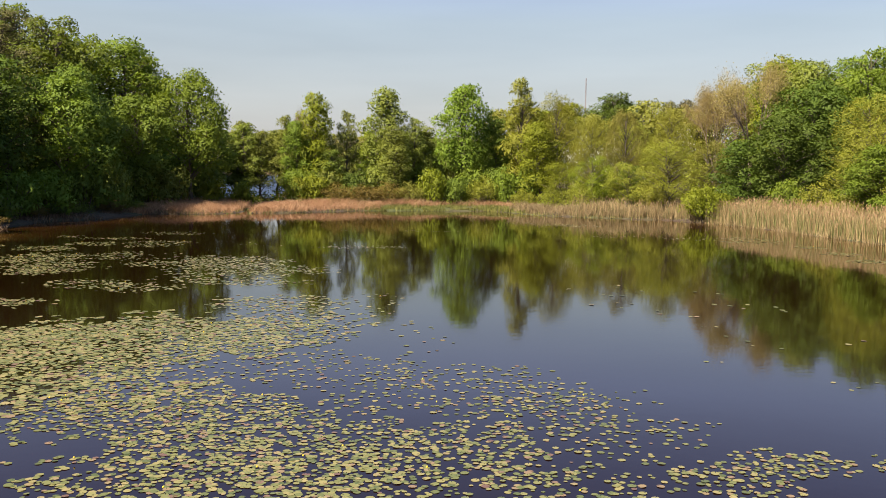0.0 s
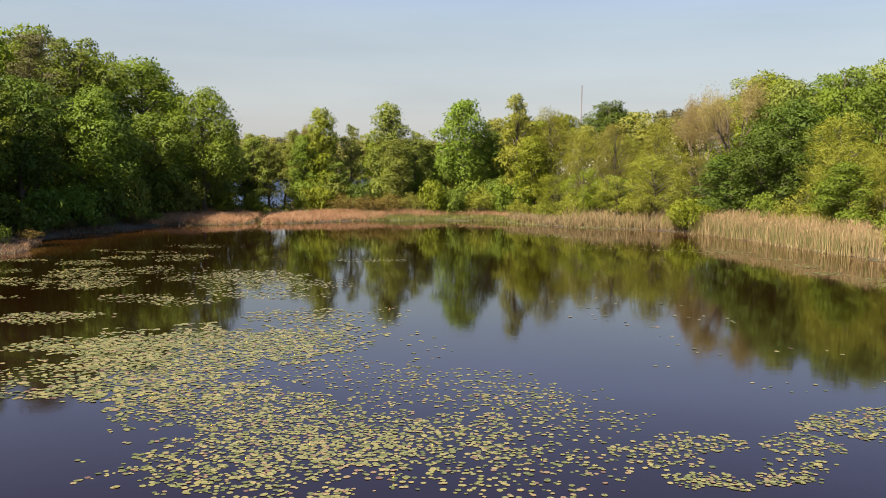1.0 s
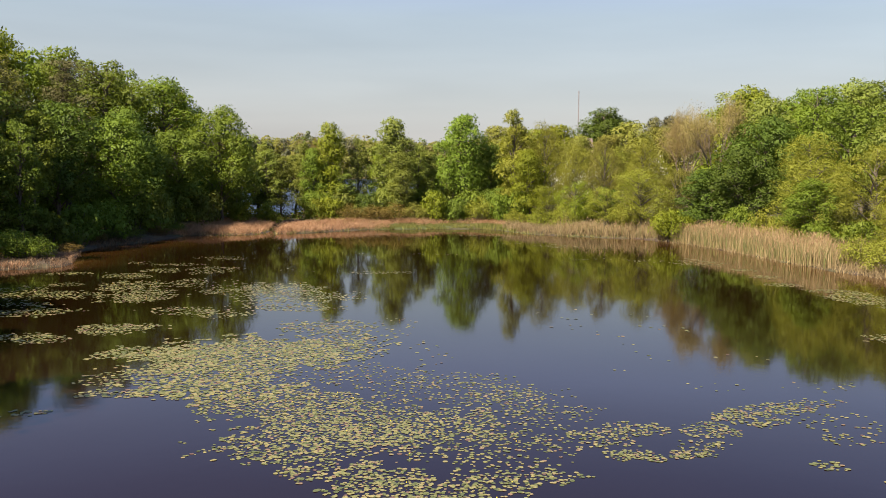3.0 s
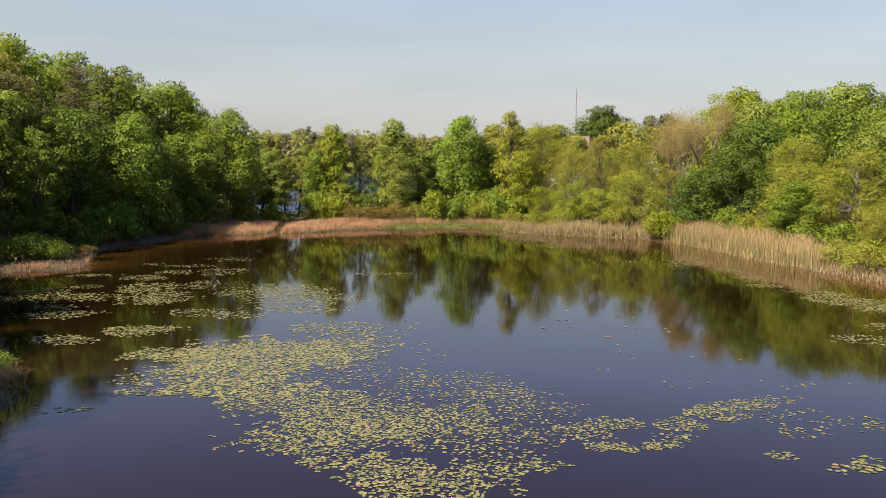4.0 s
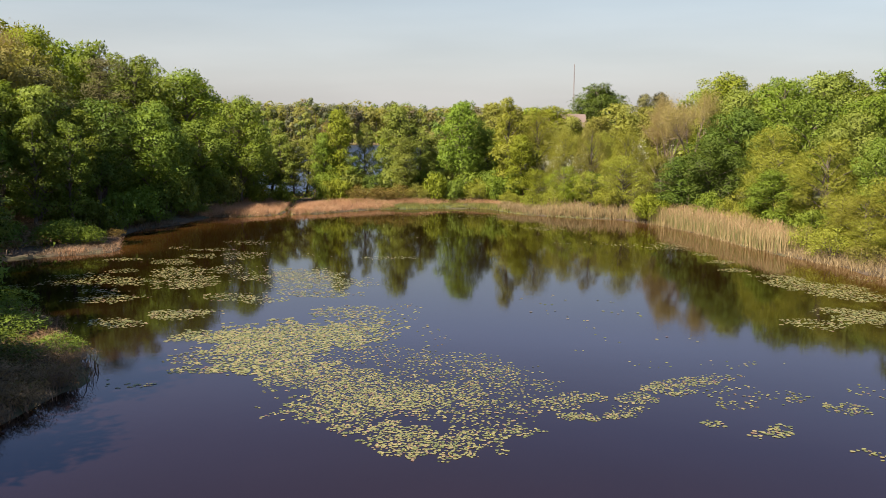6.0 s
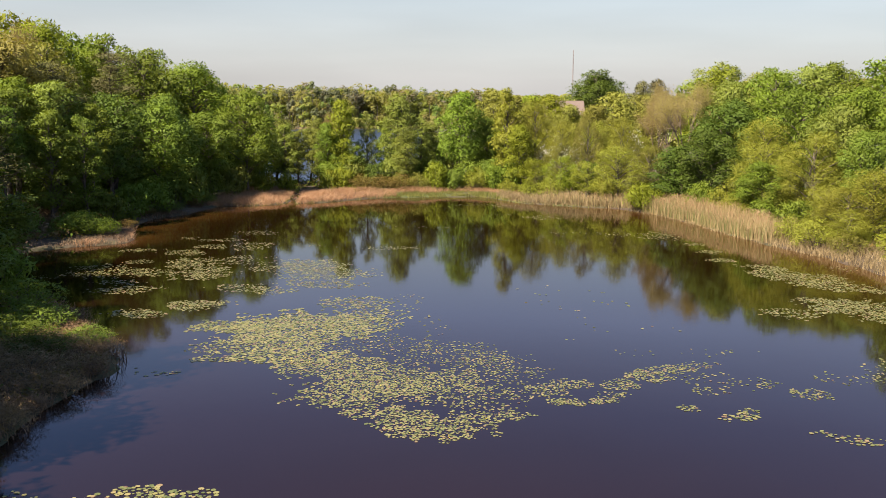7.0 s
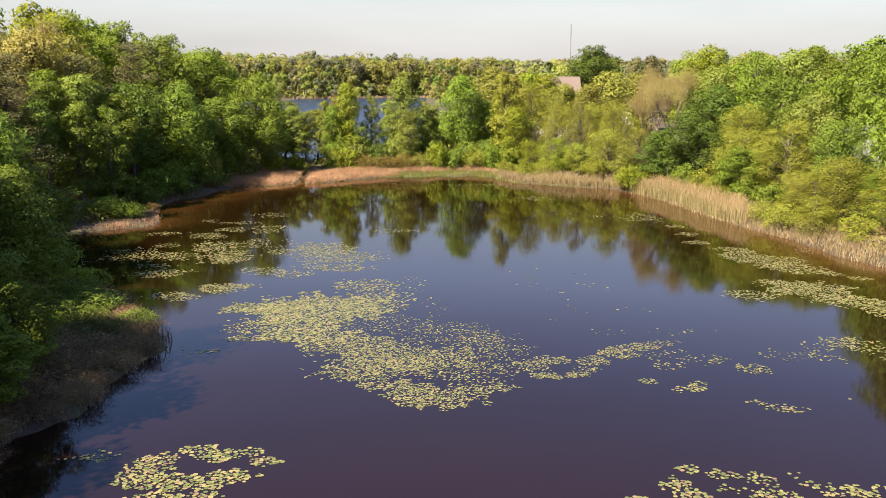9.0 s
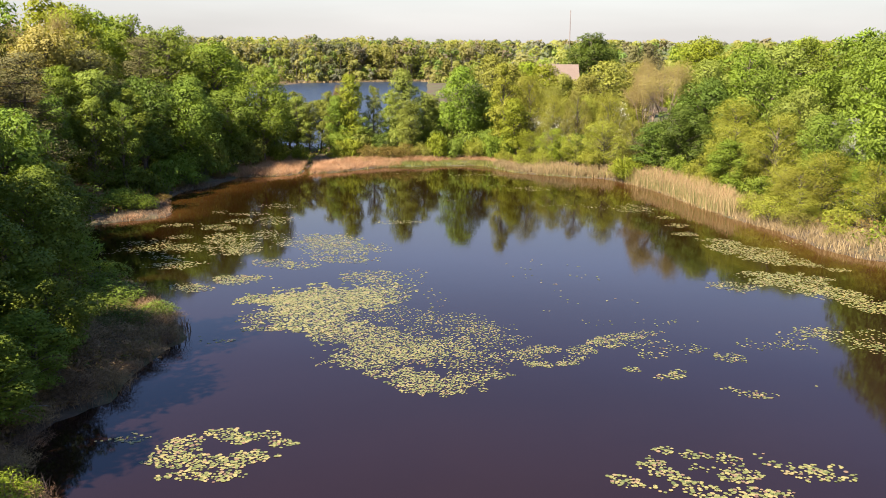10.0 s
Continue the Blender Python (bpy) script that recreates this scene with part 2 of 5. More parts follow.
# near-black concrete, its colour taken from the dark gap in the far bank
CONCRETE = plain("concrete_gap_dark", (0.020, 0.019, 0.017), (0.055, 0.050, 0.045), 2.0, 0.9)
STEEL = plain("mast_steel", (0.16, 0.11, 0.10), (0.26, 0.20, 0.18), 0.3, 0.7)


# ---- mesh builders ----
def mesh_from(name, verts, faces, mats, index=None, smooth=False, normals=None):
    """A mesh from arrays: verts (n, 3) and faces (m, k) of one k; normals: one for each vertex."""
    verts, faces = np.asarray(verts, np.float32), np.asarray(faces, np.int32)
    me = bpy.data.meshes.new(name)
    k = faces.shape[1]
    me.vertices.add(len(verts))
    me.vertices.foreach_set("co", verts.ravel())
    me.loops.add(faces.size)
    me.loops.foreach_set("vertex_index", faces.ravel())
    me.polygons.add(len(faces))
    me.polygons.foreach_set("loop_start", np.arange(0, faces.size, k, dtype=np.int32))
    me.polygons.foreach_set("loop_total", np.full(len(faces), k, np.int32))
    for mt in mats:
        me.materials.append(mt)
    if index is not None:
        me.polygons.foreach_set("material_index", np.asarray(index, np.int32))
    me.update(calc_edges=True)
    me.polygons.foreach_set("use_smooth", np.full(len(faces), smooth or normals is not None))
    if normals is not None:
        me.normals_split_custom_set_from_vertices(np.asarray(normals, np.float32))
    return me


def unit(v):
    return v / np.maximum(np.linalg.norm(v, axis=1, keepdims=True), 1e-9)


def leaf_quads(c, n, size, slim=0.55, along=None):
    """Kite-shaped leaves at c, facing n."""
    k = len(c)
    ref = rng.normal(size=(k, 3)) if along is None else along + 0.25 * rng.normal(size=(k, 3))
    u = unit(np.cross(n, np.cross(ref, n)))
    v = np.cross(n, u)
    s = size[:, None]
    p = np.stack([c - u * s * 0.9, c + v * s * slim + n * s * 0.15, c + u * s, c - v * s * slim + n * s * 0.15], 1)
    return p.reshape(-1, 3), np.arange(4 * k).reshape(-1, 4)


def leaf_tris(c, n, size, slim=0.55, along=None):
    """Small pointed leaves, one triangle each, at c, facing n."""
    k = len(c)
    ref = rng.normal(size=(k, 3)) if along is None else along + 0.25 * rng.normal(size=(k, 3))
    u = unit(np.cross(n, np.cross(ref, n)))
    v = np.cross(n, u)
    s = size[:, None]
    p = np.stack([c - u * s * 0.8 - v * s * slim, c + u * s, c - u * s * 0.6 + v * s * slim], 1)
    return p.reshape(-1, 3), np.arange(3 * k).reshape(-1, 3)


def tube(path, radii, sides=6):
    """Rings along a path, as (verts, quads)."""
    path = np.asarray(path, float)
    n = len(path)
    d = np.gradient(path, axis=0)
    d = unit(d)
    ref = np.where(np.abs(d[:, 2:3]) > 0.9, np.array([[1.0, 0, 0]]), np.array([[0, 0, 1.0]]))
    a = unit(np.cross(d, ref))
    b = np.cross(d, a)
    th = np.linspace(0, 2 * np.pi, sides, endpoint=False)
    ring = path[:, None] + np.asarray(radii)[:, None, None] * (np.cos(th)[None, :, None] * a[:, None] + np.sin(th)[None, :, None] * b[:, None])
    i = np.arange(n - 1)[:, None] * sides
    j = np.arange(sides)[None]
    q = np.stack([i + j, i + (j + 1) % sides, i + sides + (j + 1) % sides, i + sides + j], -1).reshape(-1, 4)
    return ring.reshape(-1, 3), q


class Bag:
    """Gathers quads for one mesh."""

    def __init__(self):
        self.v, self.f, self.n = [], [], 0

    def add(self, v, f):
        self.v.append(v)
        self.f.append(np.asarray(f) + self.n)
        self.n += len(v)

    def mesh(self, name, mats, smooth=False):
        return mesh_from(name, np.concatenate(self.v), np.concatenate(self.f), mats, smooth=smooth)


def bent(a, b, sag, k=5):
    a, b = np.asarray(a, float), np.asarray(b, float)
    s = np.linspace(0, 1, k)[:, None]
    return a + (b - a) * s + np.array([0, 0, 1.0]) * (sag * 4 * s * (1 - s)) + rng.normal(size=(k, 3)) * 0.05 * (s * (1 - s) * 4)


def part(name, mesh, parent, label=""):
    ob = new(name, mesh)
    ob.parent = parent
    return tagged(ob, label)


# ---- plan of the pond ----
POND = np.array([(-13, -60), (-12.5, -20), (-14.0, -10.6), (-16.4, -7.4), (-17.8, -4.2), (-17.0, -1.4), (-15.8, 0.4), (-16.2, 4.2), (-15.5, 9.3), (-16.7, 12.4), (-19.3, 16.2),
                 (-23.2, 21.8), (-28.2, 25.0), (-32.6, 30.0), (-35.8, 38.0), (-33.5, 42.0), (-28.9, 45.5), (-30.8, 50.6), (-32.2, 56.0), (-32.0, 60.6), (-30.6, 63.2),
                 (-29.3, 68.0), (-28.4, 71.8), (-26.2, 72.2), (-23.6, 73.4), (-21.9, 76.0), (-22.7, 84.5), (-21.5, 84.8), (-20.6, 76.2), (-20.0, 75.4), (-17.0, 77.2), (-14.4, 80.0), (-10.8, 82.6), (-4.0, 84.2), (1.5, 84.6), (5.8, 78.8), (9.4, 76.6)])
POND = np.concatenate([POND, np.array([(13.5, 74.8), (17.0, 73.6), (19.6, 70.0), (22.6, 62.3), (24.6, 53.6), (26.4, 47.8), (28.3, 43.5), (29.5, 38.2), (30.2, 35.2),
                                       (31.6, 32.4), (34.5, 29.5), (38.0, 20), (39, 0), (35, -30), (30, -60)])])
LAKE_EDGE = np.array([(-150, 190), (-104, 262), (-90, 285), (-82, 305), (-74, 317), (-60, 326), (-44, 337), (-34, 338), (-24, 345), (-20, 318), (-16.5, 250), (-12.5, 180), (-9.4, 130),
                      (-9.0, 109), (-14, 103.5), (-24, 102.5), (-36, 104), (-60, 110), (-100, 135), (-150, 160)])


def rounded(poly, k=4):
    """A closed Catmull-Rom line through the corners."""
    p0, p1, p2, p3 = np.roll(poly, 1, 0), poly, np.roll(poly, -1, 0), np.roll(poly, -2, 0)
    out = []
    for s in np.arange(k) / k:
        out.append(0.5 * (2 * p1 + (p2 - p0) * s + (2 * p0 - 5 * p1 + 4 * p2 - p3) * s * s + (3 * p1 - p0 - 3 * p2 + p3) * s ** 3))
    return np.stack(out, 1).reshape(-1, 2)


def inland(poly, x, y):
    """Distance from a closed line: above 0 outside, below 0 inside."""
    x, y = np.atleast_1d(x).astype(float), np.atleast_1d(y).astype(float)
    best, inside = np.full(x.shape, 1e9), np.zeros(x.shape, bool)
    for (ax, ay), (bx, by) in zip(poly, np.roll(poly, -1, 0)):
        dx, dy = bx - ax, by - ay
        s = np.clip(((x - ax) * dx + (y - ay) * dy) / (dx * dx + dy * dy + 1e-9), 0, 1)
        best = np.minimum(best, np.hypot(x - ax - s * dx, y - ay - s * dy))
        cross = (ay > y) != (by > y)
        inside ^= cross & (x < dx * (y - ay) / (dy if abs(dy) > 1e-9 else 1e-9) + ax)
    return np.where(inside, -best, best)


SHORE, LAKE_SHORE = rounded(POND), rounded(LAKE_EDGE, 3)


def wobble(x, y, scale, seed=0.0):
    """Smooth noise of about -1 to 1, from a few crossed waves."""
    s = np.zeros_like(np.asarray(x, float))
    for k, (a, b, ph) in enumerate(((1.0, 0.31, 0.2), (-0.42, 1.13, 1.7), (0.87, -0.94, 3.1), (1.71, 1.33, 4.4), (-2.2, 0.9, 0.9))):
        s += np.sin((a * x + b * y) / scale + ph + seed * (k + 1)) / (1 + 0.35 * k)
    return s / 2.4


def height(x, y):
    d = np.minimum(inland(SHORE, x, y), inland(LAKE_SHORE, x, y))
    d = d + 0.25 * wobble(x, y, 0.9) + np.where((np.asarray(x) < -10) & (np.asarray(y) < 40), 0.45 * wobble(x, y, 1.6, 2.0), 0)
    up = 0.10 + 0.35 * np.clip(d / 3, 0, 1) + 0.5 * np.clip((d - 3) / 25, 0, 1) + 0.10 * wobble(x, y, 2.1, 1.0) * np.clip(d / 4, 0, 1)
    down = -0.04 - 0.3 * np.clip(-d / 1.0, 0, 4)
    return np.where(d > 0, up, down)


def spread(lo, hi, step, far, growth=1.35):
    inner = np.arange(lo, hi + step, step)
    out, s = [], step
    v = 0.0
    while v < far:
        s *= growth
        v += s
        out.append(v)
    out = np.array(out)
    return np.concatenate([lo - out[::-1], inner, inner[-1] + out])


gx, gy = spread(-62, 62, 0.8, 3500), spread(-45, 116, 0.8, 3500)
GX, GY = np.meshgrid(gx, gy)
GZ = height(GX.ravel(), GY.ravel())
nx, ny = len(gx), len(gy)
ii = (np.arange(ny - 1)[:, None] * nx + np.arange(nx - 1)[None]).ravel()
ground = new("ground", mesh_from("ground", np.stack([GX.ravel(), GY.ravel(), GZ], 1), np.stack([ii, ii + 1, ii + nx + 1, ii + nx], 1), [GROUND], smooth=True))
tagged(ground, "leaf-littered earth and rough grass round the pond", "ground", kind="structure")


def water_sheet(name, line, material, box, step, label):
    """A level sheet over the basin, tucked under the bank, that knows how far each spot is from the edge."""
    wx, wy = np.arange(box[0], box[1] + step, step), np.arange(box[2], box[3] + step, step)
    X, Y = (a.ravel() for a in np.meshgrid(wx, wy))
    d = inland(line, X, Y)
    q = (np.arange(len(wy) - 1)[:, None] * len(wx) + np.arange(len(wx) - 1)[None]).ravel()
    q = np.stack([q, q + 1, q + len(wx) + 1, q + len(wx)], 1)
    q = q[d[q].min(1) < step * 0.8]
    used, back = np.unique(q, return_inverse=True)
    me = mesh_from(name, np.stack([X[used], Y[used], 0 * used], 1), back.reshape(-1, 4), [material], smooth=True)
    layer = me.attributes.new("shallow", "FLOAT", "POINT")
    layer.data.foreach_set("value", np.clip(1 + (d[used] - 0.5) / (np.where(X[used] < -5, np.where(Y[used] < 36, 0.4, 2.5), np.where(X[used] > 12, 12.0, 6.5)) + 8.5 * np.exp(-((X[used] + 24) / 14) ** 2 - ((Y[used] - 62) / 16) ** 2)), 0, 1).astype(np.float32))
    return tagged(new(name, me), label, "water", kind="structure")


water_sheet("water", SHORE, WATER, (-40, 42, -62, 90), 1.0, "still tannin-brown pond water mirroring trees and sky")
water_sheet("water_lake", LAKE_SHORE, LAKE, (-155, 15, 100, 368), 3.0, "blue-grey lake water with fine ripples")


# ---- trees and shrubs ----
PROTO, SIZES = {}, {}


def puff_leaves(centres, radii, total, size, flat=0.72, up=0.7, slim=0.55, droop=0.0, spray=0.16, jitter=0.5, lift=0.46):
    """Leaves on the lobed upper shells of the puffs in which a crown is massed, and on twigs that stick out of them."""
    k = len(centres)
    share = radii ** 2 / (radii ** 2).sum()
    per = np.maximum((total * share).astype(int), 8)
    idx = np.repeat(np.arange(k), per)
    m = len(idx)
    d = unit(rng.normal(size=(m, 3)) + np.array([0, 0, lift]))
    ph = rng.uniform(0, 6.28, (k, 3))[idx]
    lump = 1 + 0.2 * np.sin(d[:, 0] * 4.2 + ph[:, 0]) * np.sin(d[:, 1] * 4.6 + ph[:, 1]) + 0.13 * np.sin(d[:, 0] * 9 + d[:, 2] * 7 + ph[:, 2]) * np.cos(d[:, 1] * 8 + ph[:, 0])
    r = radii[idx] * lump * (0.66 + 0.4 * rng.random(m) ** 0.6)
    # twigs: a few directions out of each puff along which leaves are strung
    twigs = unit(rng.normal(size=(k, 12, 3)) + np.array([0, 0, 0.55 - 0.8 * droop]))
    out = rng.random(m) < spray
    pick = twigs[idx, rng.integers(0, 12, m)]
    d = np.where(out[:, None], unit(pick + 0.09 * rng.normal(size=(m, 3))), d)
    r = np.where(out, radii[idx] * (0.9 + 0.52 * rng.random(m)), r)
    c = centres[idx] + d * r[:, None] * np.array([1, 1, flat])
    mass = unit(d * np.array([1, 1, 1.0]) + np.array([0, 0, 0.6 * up]))
    n = unit(mass + jitter * rng.normal(size=d.shape))
    s = size * rng.uniform(0.62, 1.3, m)
    along = d + np.array([0, 0, 0.25 - 1.1 * droop])
    v, f = leaf_tris(c, n, s, slim, along + 0.55 * rng.normal(size=d.shape))
    # leaves turn their light with the bough they sit on, and a little with their own tilt
    return v, f, np.repeat(unit(mass + 0.5 * n), 3, 0)


def crown_points(H, base, R, limbs, shape, lean=0.25):
    """Ends of the limbs inside the crown's outline. shape: 'round' or 'oval'."""
    tips = []
    for i in range(limbs):
        t = (i + 0.5 + rng.uniform(-0.4, 0.4)) / limbs
        prof = {"round": math.sin(math.pi * min(1, 0.14 + 0.80 * t)) ** 0.6,
                "oval": math.sin(math.pi * min(1, 0.14 + 0.82 * t)) ** 0.85}[shape]
        a = i * 2.399 + rng.uniform(-0.5, 0.5)
        r = R * prof * (rng.uniform(0.6, 1.12) if i % 4 else rng.uniform(0.15, 0.5))
        tips.append((r * math.cos(a), r * math.sin(a), base + (H - base) * (0.05 + 0.9 * t)))
    tips.append((rng.uniform(-lean, lean) * R, rng.uniform(-lean, lean) * R, H * 0.97))
    return np.array(tips)


def broadleaf(H=12.0, R=3.6, base=2.6, limbs=26, leaves=11000, size=0.17, shape="oval", puff=0.36, trunk=0.2, flat=0.72, slim=0.55, droop=0.0, up=0.8, spray=0.16, jitter=0.5):
    """Trunk with forking limbs, and a crown massed in leafy puffs with gaps between them."""
    rp = R * puff
    tips = crown_points(H - rp * flat * 0.9, base + rp * 0.5, R - rp * 0.75, limbs, shape)
    wood = Bag()
    top = np.array([rng.uniform(-0.4, 0.4), rng.uniform(-0.4, 0.4), H * 0.9])
    spine = np.linspace(0, 1, 8)[:, None] * top + 0.12 * rng.normal(size=(8, 3)) * np.array([1, 1, 0])
    spine[0] = (0, 0, -0.5)
    wood.add(*tube(spine, trunk * (1 - np.linspace(0, 0.9, 8)) * np.r_[1.35, np.ones(7)], 8))
    for tip in tips[:-1]:
        root_z = max(base * 0.6, tip[2] - 0.6 * math.hypot(tip[0], tip[1]) - 0.6)
        root = top * (root_z / top[2])
        wood.add(*tube(bent(root, tip, 0.25), trunk * 0.42 * np.linspace(1, 0.22, 5), 4))
        a = root + (tip - root) * rng.uniform(0.5, 0.95)
        wood.add(*tube(bent(a, a + np.clip(rng.normal(size=3), -1.2, 1.2) * rp * np.array([0.5, 0.5, 0.3]) + np.array([0, 0, 0.4 * rp]), 0.1, 4), trunk * 0.15 * np.linspace(1, 0.2, 4), 3))
    high = np.clip((tips[:, 2] - base) / (H - base), 0, 1)
    radii = rp * rng.uniform(0.5, 1.3, len(tips)) * (1.05 - 0.2 * high)
    v, f, n = puff_leaves(tips, radii, leaves, size, flat, up, slim, droop, spray, jitter)
    return wood.mesh("trunk", [BARK], True), mesh_from("crown", v, f, [LEAF["oak"]], normals=n)


def willow(H=9.0, R=3.0, base=0.7, limbs=40, leaves=17500, size=0.086):
    return broadleaf(H, R, base, limbs, leaves, size, "round", 0.30, 0.15, 0.95, 0.3, 0.25, 0.5, 0.3, 0.55)


def shrub(H=2.6, R=1.7, stems=15, leaves=2300, size=0.13, slim=0.5, spray=0.2, jitter=0.4):
    wood, centres = Bag(), []
    for i in range(stems):
        a, r = i * 2.399, 0.8 * R * math.sqrt((i + 0.5) / stems)
        tip = np.array([r * math.cos(a), r * math.sin(a), H * (0.86 - 0.5 * (r / R) ** 2) * rng.uniform(0.7, 1.0)])
        root = np.array([0.25 * r * math.cos(a), 0.25 * r * math.sin(a), -0.25])
        wood.add(*tube(bent(root, tip, 0.2), 0.035 * np.linspace(1, 0.25, 5), 4))
        centres.append(tip)
        centres.append(tip * np.array([0.9, 0.9, 0.5]) + rng.normal(size=3) * np.array([0.2, 0.2, 0.08]) * R)
    c = np.array(centres)
    c[:, 2] = np.maximum(c[:, 2], 0.25)
    v, f, n = puff_leaves(c, 0.31 * R * rng.uniform(0.7, 1.25, len(c)), leaves, size, 0.85, 0.6, slim, 0.0, spray, jitter)
    return wood.mesh("stem", [BARK], True), mesh_from("foliage", v, f, [LEAF["spring"]], normals=n)


def pine(H=15.0, R=3.2, base=4.5, whorls=12):
    wood = Bag()
    spine = np.stack([0.1 * rng.normal(size=9), 0.1 * rng.normal(size=9), np.linspace(-0.5, H, 9)], 1)
    wood.add(*tube(spine, 0.2 * np.linspace(1.2, 0.12, 9), 8))
    centres, radii = [], []
    for i in range(whorls):
        t = max(0.0, (i + rng.uniform(-0.2, 0.2)) / (whorls - 1))
        z = base + (H - base) * t
        reach = R * (1.0 - 0.62 * t ** 1.8) * rng.uniform(0.6, 1.1)
        for k in range(5):
            a = i * 1.3 + k * 1.2566 + rng.uniform(-0.4, 0.4)
            r = reach * rng.uniform(0.55, 1.0)
            tip = np.array([r * math.cos(a), r * math.sin(a), z + 0.22 * r + rng.uniform(-0.3, 0.4)])
            wood.add(*tube(bent((0, 0, z), tip, -0.15, 4), 0.055 * np.linspace(1, 0.25, 4), 4))
            for s in (0.62, 0.95):
                centres.append(tip * np.array([s, s, 1]) + rng.normal(size=3) * 0.2)
                radii.append(rng.uniform(0.55, 1.0))
    v, f, n = puff_leaves(np.array(centres), np.array(radii), 10500, 0.15, 0.5, 0.9, 0.2, 0.0, 0.3, 0.5)
    return wood.mesh("trunk", [BARK_DARK], True), mesh_from("crown", v, f, [LEAF["pine"]], normals=n)


def budding(H=13.0, base=3.5):
    """A tree hardly in leaf: branching twigs with small buds."""
    wood, ends = Bag(), []

    def grow(p, d, length, rad, depth):
        q = p + d * length
        wood.add(*tube(bent(p, q, 0.06 * length, 4), rad * np.linspace(1, 0.6, 4), 5 if depth < 2 else 3))
        if depth == 4:
            ends.append(q)
            ends.append((p + q) / 2)
            return
        for _ in range(3):
            nd = d + rng.normal(size=3) * (0.42 if depth else 0.5) + np.array([0, 0, 0.12])
            grow(p + d * length * rng.uniform(0.65, 1.0), nd / np.linalg.norm(nd), length * rng.uniform(0.58, 0.8), rad * 0.58, depth + 1)

    wood.add(*tube(np.array([(0, 0, -0.5), (0.05, 0, 1.5), (0.1, 0.1, base)]), [0.26, 0.2, 0.17], 8))
    for k in range(4):
        a = k * 1.571 + rng.uniform(-0.4, 0.4)
        d = np.array([0.5 * math.cos(a), 0.5 * math.sin(a), 1.0])
        grow(np.array([0.1, 0.1, base * rng.uniform(0.7, 1.0)]), d / np.linalg.norm(d), (H - base) * 0.32, 0.11, 0)
    e = np.array(ends)
    e = np.repeat(e, 20, 0) + rng.normal(size=(len(e) * 20, 3)) * 0.34
    v, f = leaf_quads(e, unit(rng.normal(size=e.shape) + np.array([0, 0, 0.5])), 0.075 * rng.uniform(0.6, 1.3, len(e)), 0.5)
    return wood.mesh("trunk", [BARK_TWIG], True), mesh_from("crown", v, f, [LEAF["bud"]])


KINDS = {
    "round": lambda: broadleaf(12, 4.0, 1.8, 38, 14000, 0.138, "round", 0.33, spray=0.26),
    "round_b": lambda: broadleaf(12, 3.8, 2.4, 34, 13000, 0.138, "round", 0.36, spray=0.26),
    "big": lambda: broadleaf(17, 4.6, 3.0, 46, 15500, 0.162, "round", 0.33, 0.3, spray=0.24),
    "big_b": lambda: broadleaf(17, 4.4, 3.6, 42, 14500, 0.162, "round", 0.36, 0.3, spray=0.24),
    "oval": lambda: broadleaf(12, 3.0, 1.2, 32, 11000, 0.134, "oval", 0.38, up=0.7, spray=0.28),
    "oval_b": lambda: broadleaf(12, 2.7, 1.6, 32, 11000, 0.125, "oval", 0.36, spray=0.3),
    "airy": lambda: broadleaf(12, 2.6, 1.4, 36, 8500, 0.115, "oval", 0.30, 0.17, 0.85, spray=0.45, jitter=0.5),
    "shade": lambda: broadleaf(17, 4.6, 3.0, 36, 6000, 0.26, "round", 0.36, 0.3),
    "distant": lambda: broadleaf(12, 4.0, 1.8, 32, 7000, 0.19, "round", 0.36, spray=0.24),
    "tall": lambda: broadleaf(14, 3.2, 5.0, 28, 10500, 0.14, "round", 0.36, 0.19, spray=0.28),
    "willow": lambda: willow(),
    "willow_b": lambda: willow(9, 2.7, 1.0, 34, 16000),
    "shrub": lambda: shrub(),
    "shrub_b": lambda: shrub(2.6, 1.8, 16, 2900, 0.105, 0.32, 0.35, 0.5),
    "flowering_shrub": lambda: shrub(6.5, 1.6, 22, 250, 0.08, 0.7),
    "brushwood": lambda: shrub(1.6, 1.6, 18, 3000, 0.12, 0.10, 0.55, 0.7),
    "pine": lambda: pine(),
    "budding": lambda: budding(),
}
NOUN = {"shrub": "shrub", "shrub_b": "shrub", "flowering_shrub": "shrub", "brushwood": "shrub", "pine": "pine_tree", "budding": "budding_tree", "willow": "willow_tree", "willow_b": "willow_tree"}


def ground_z(x, y):
    return float(height(np.array([x]), np.array([y]))[0])


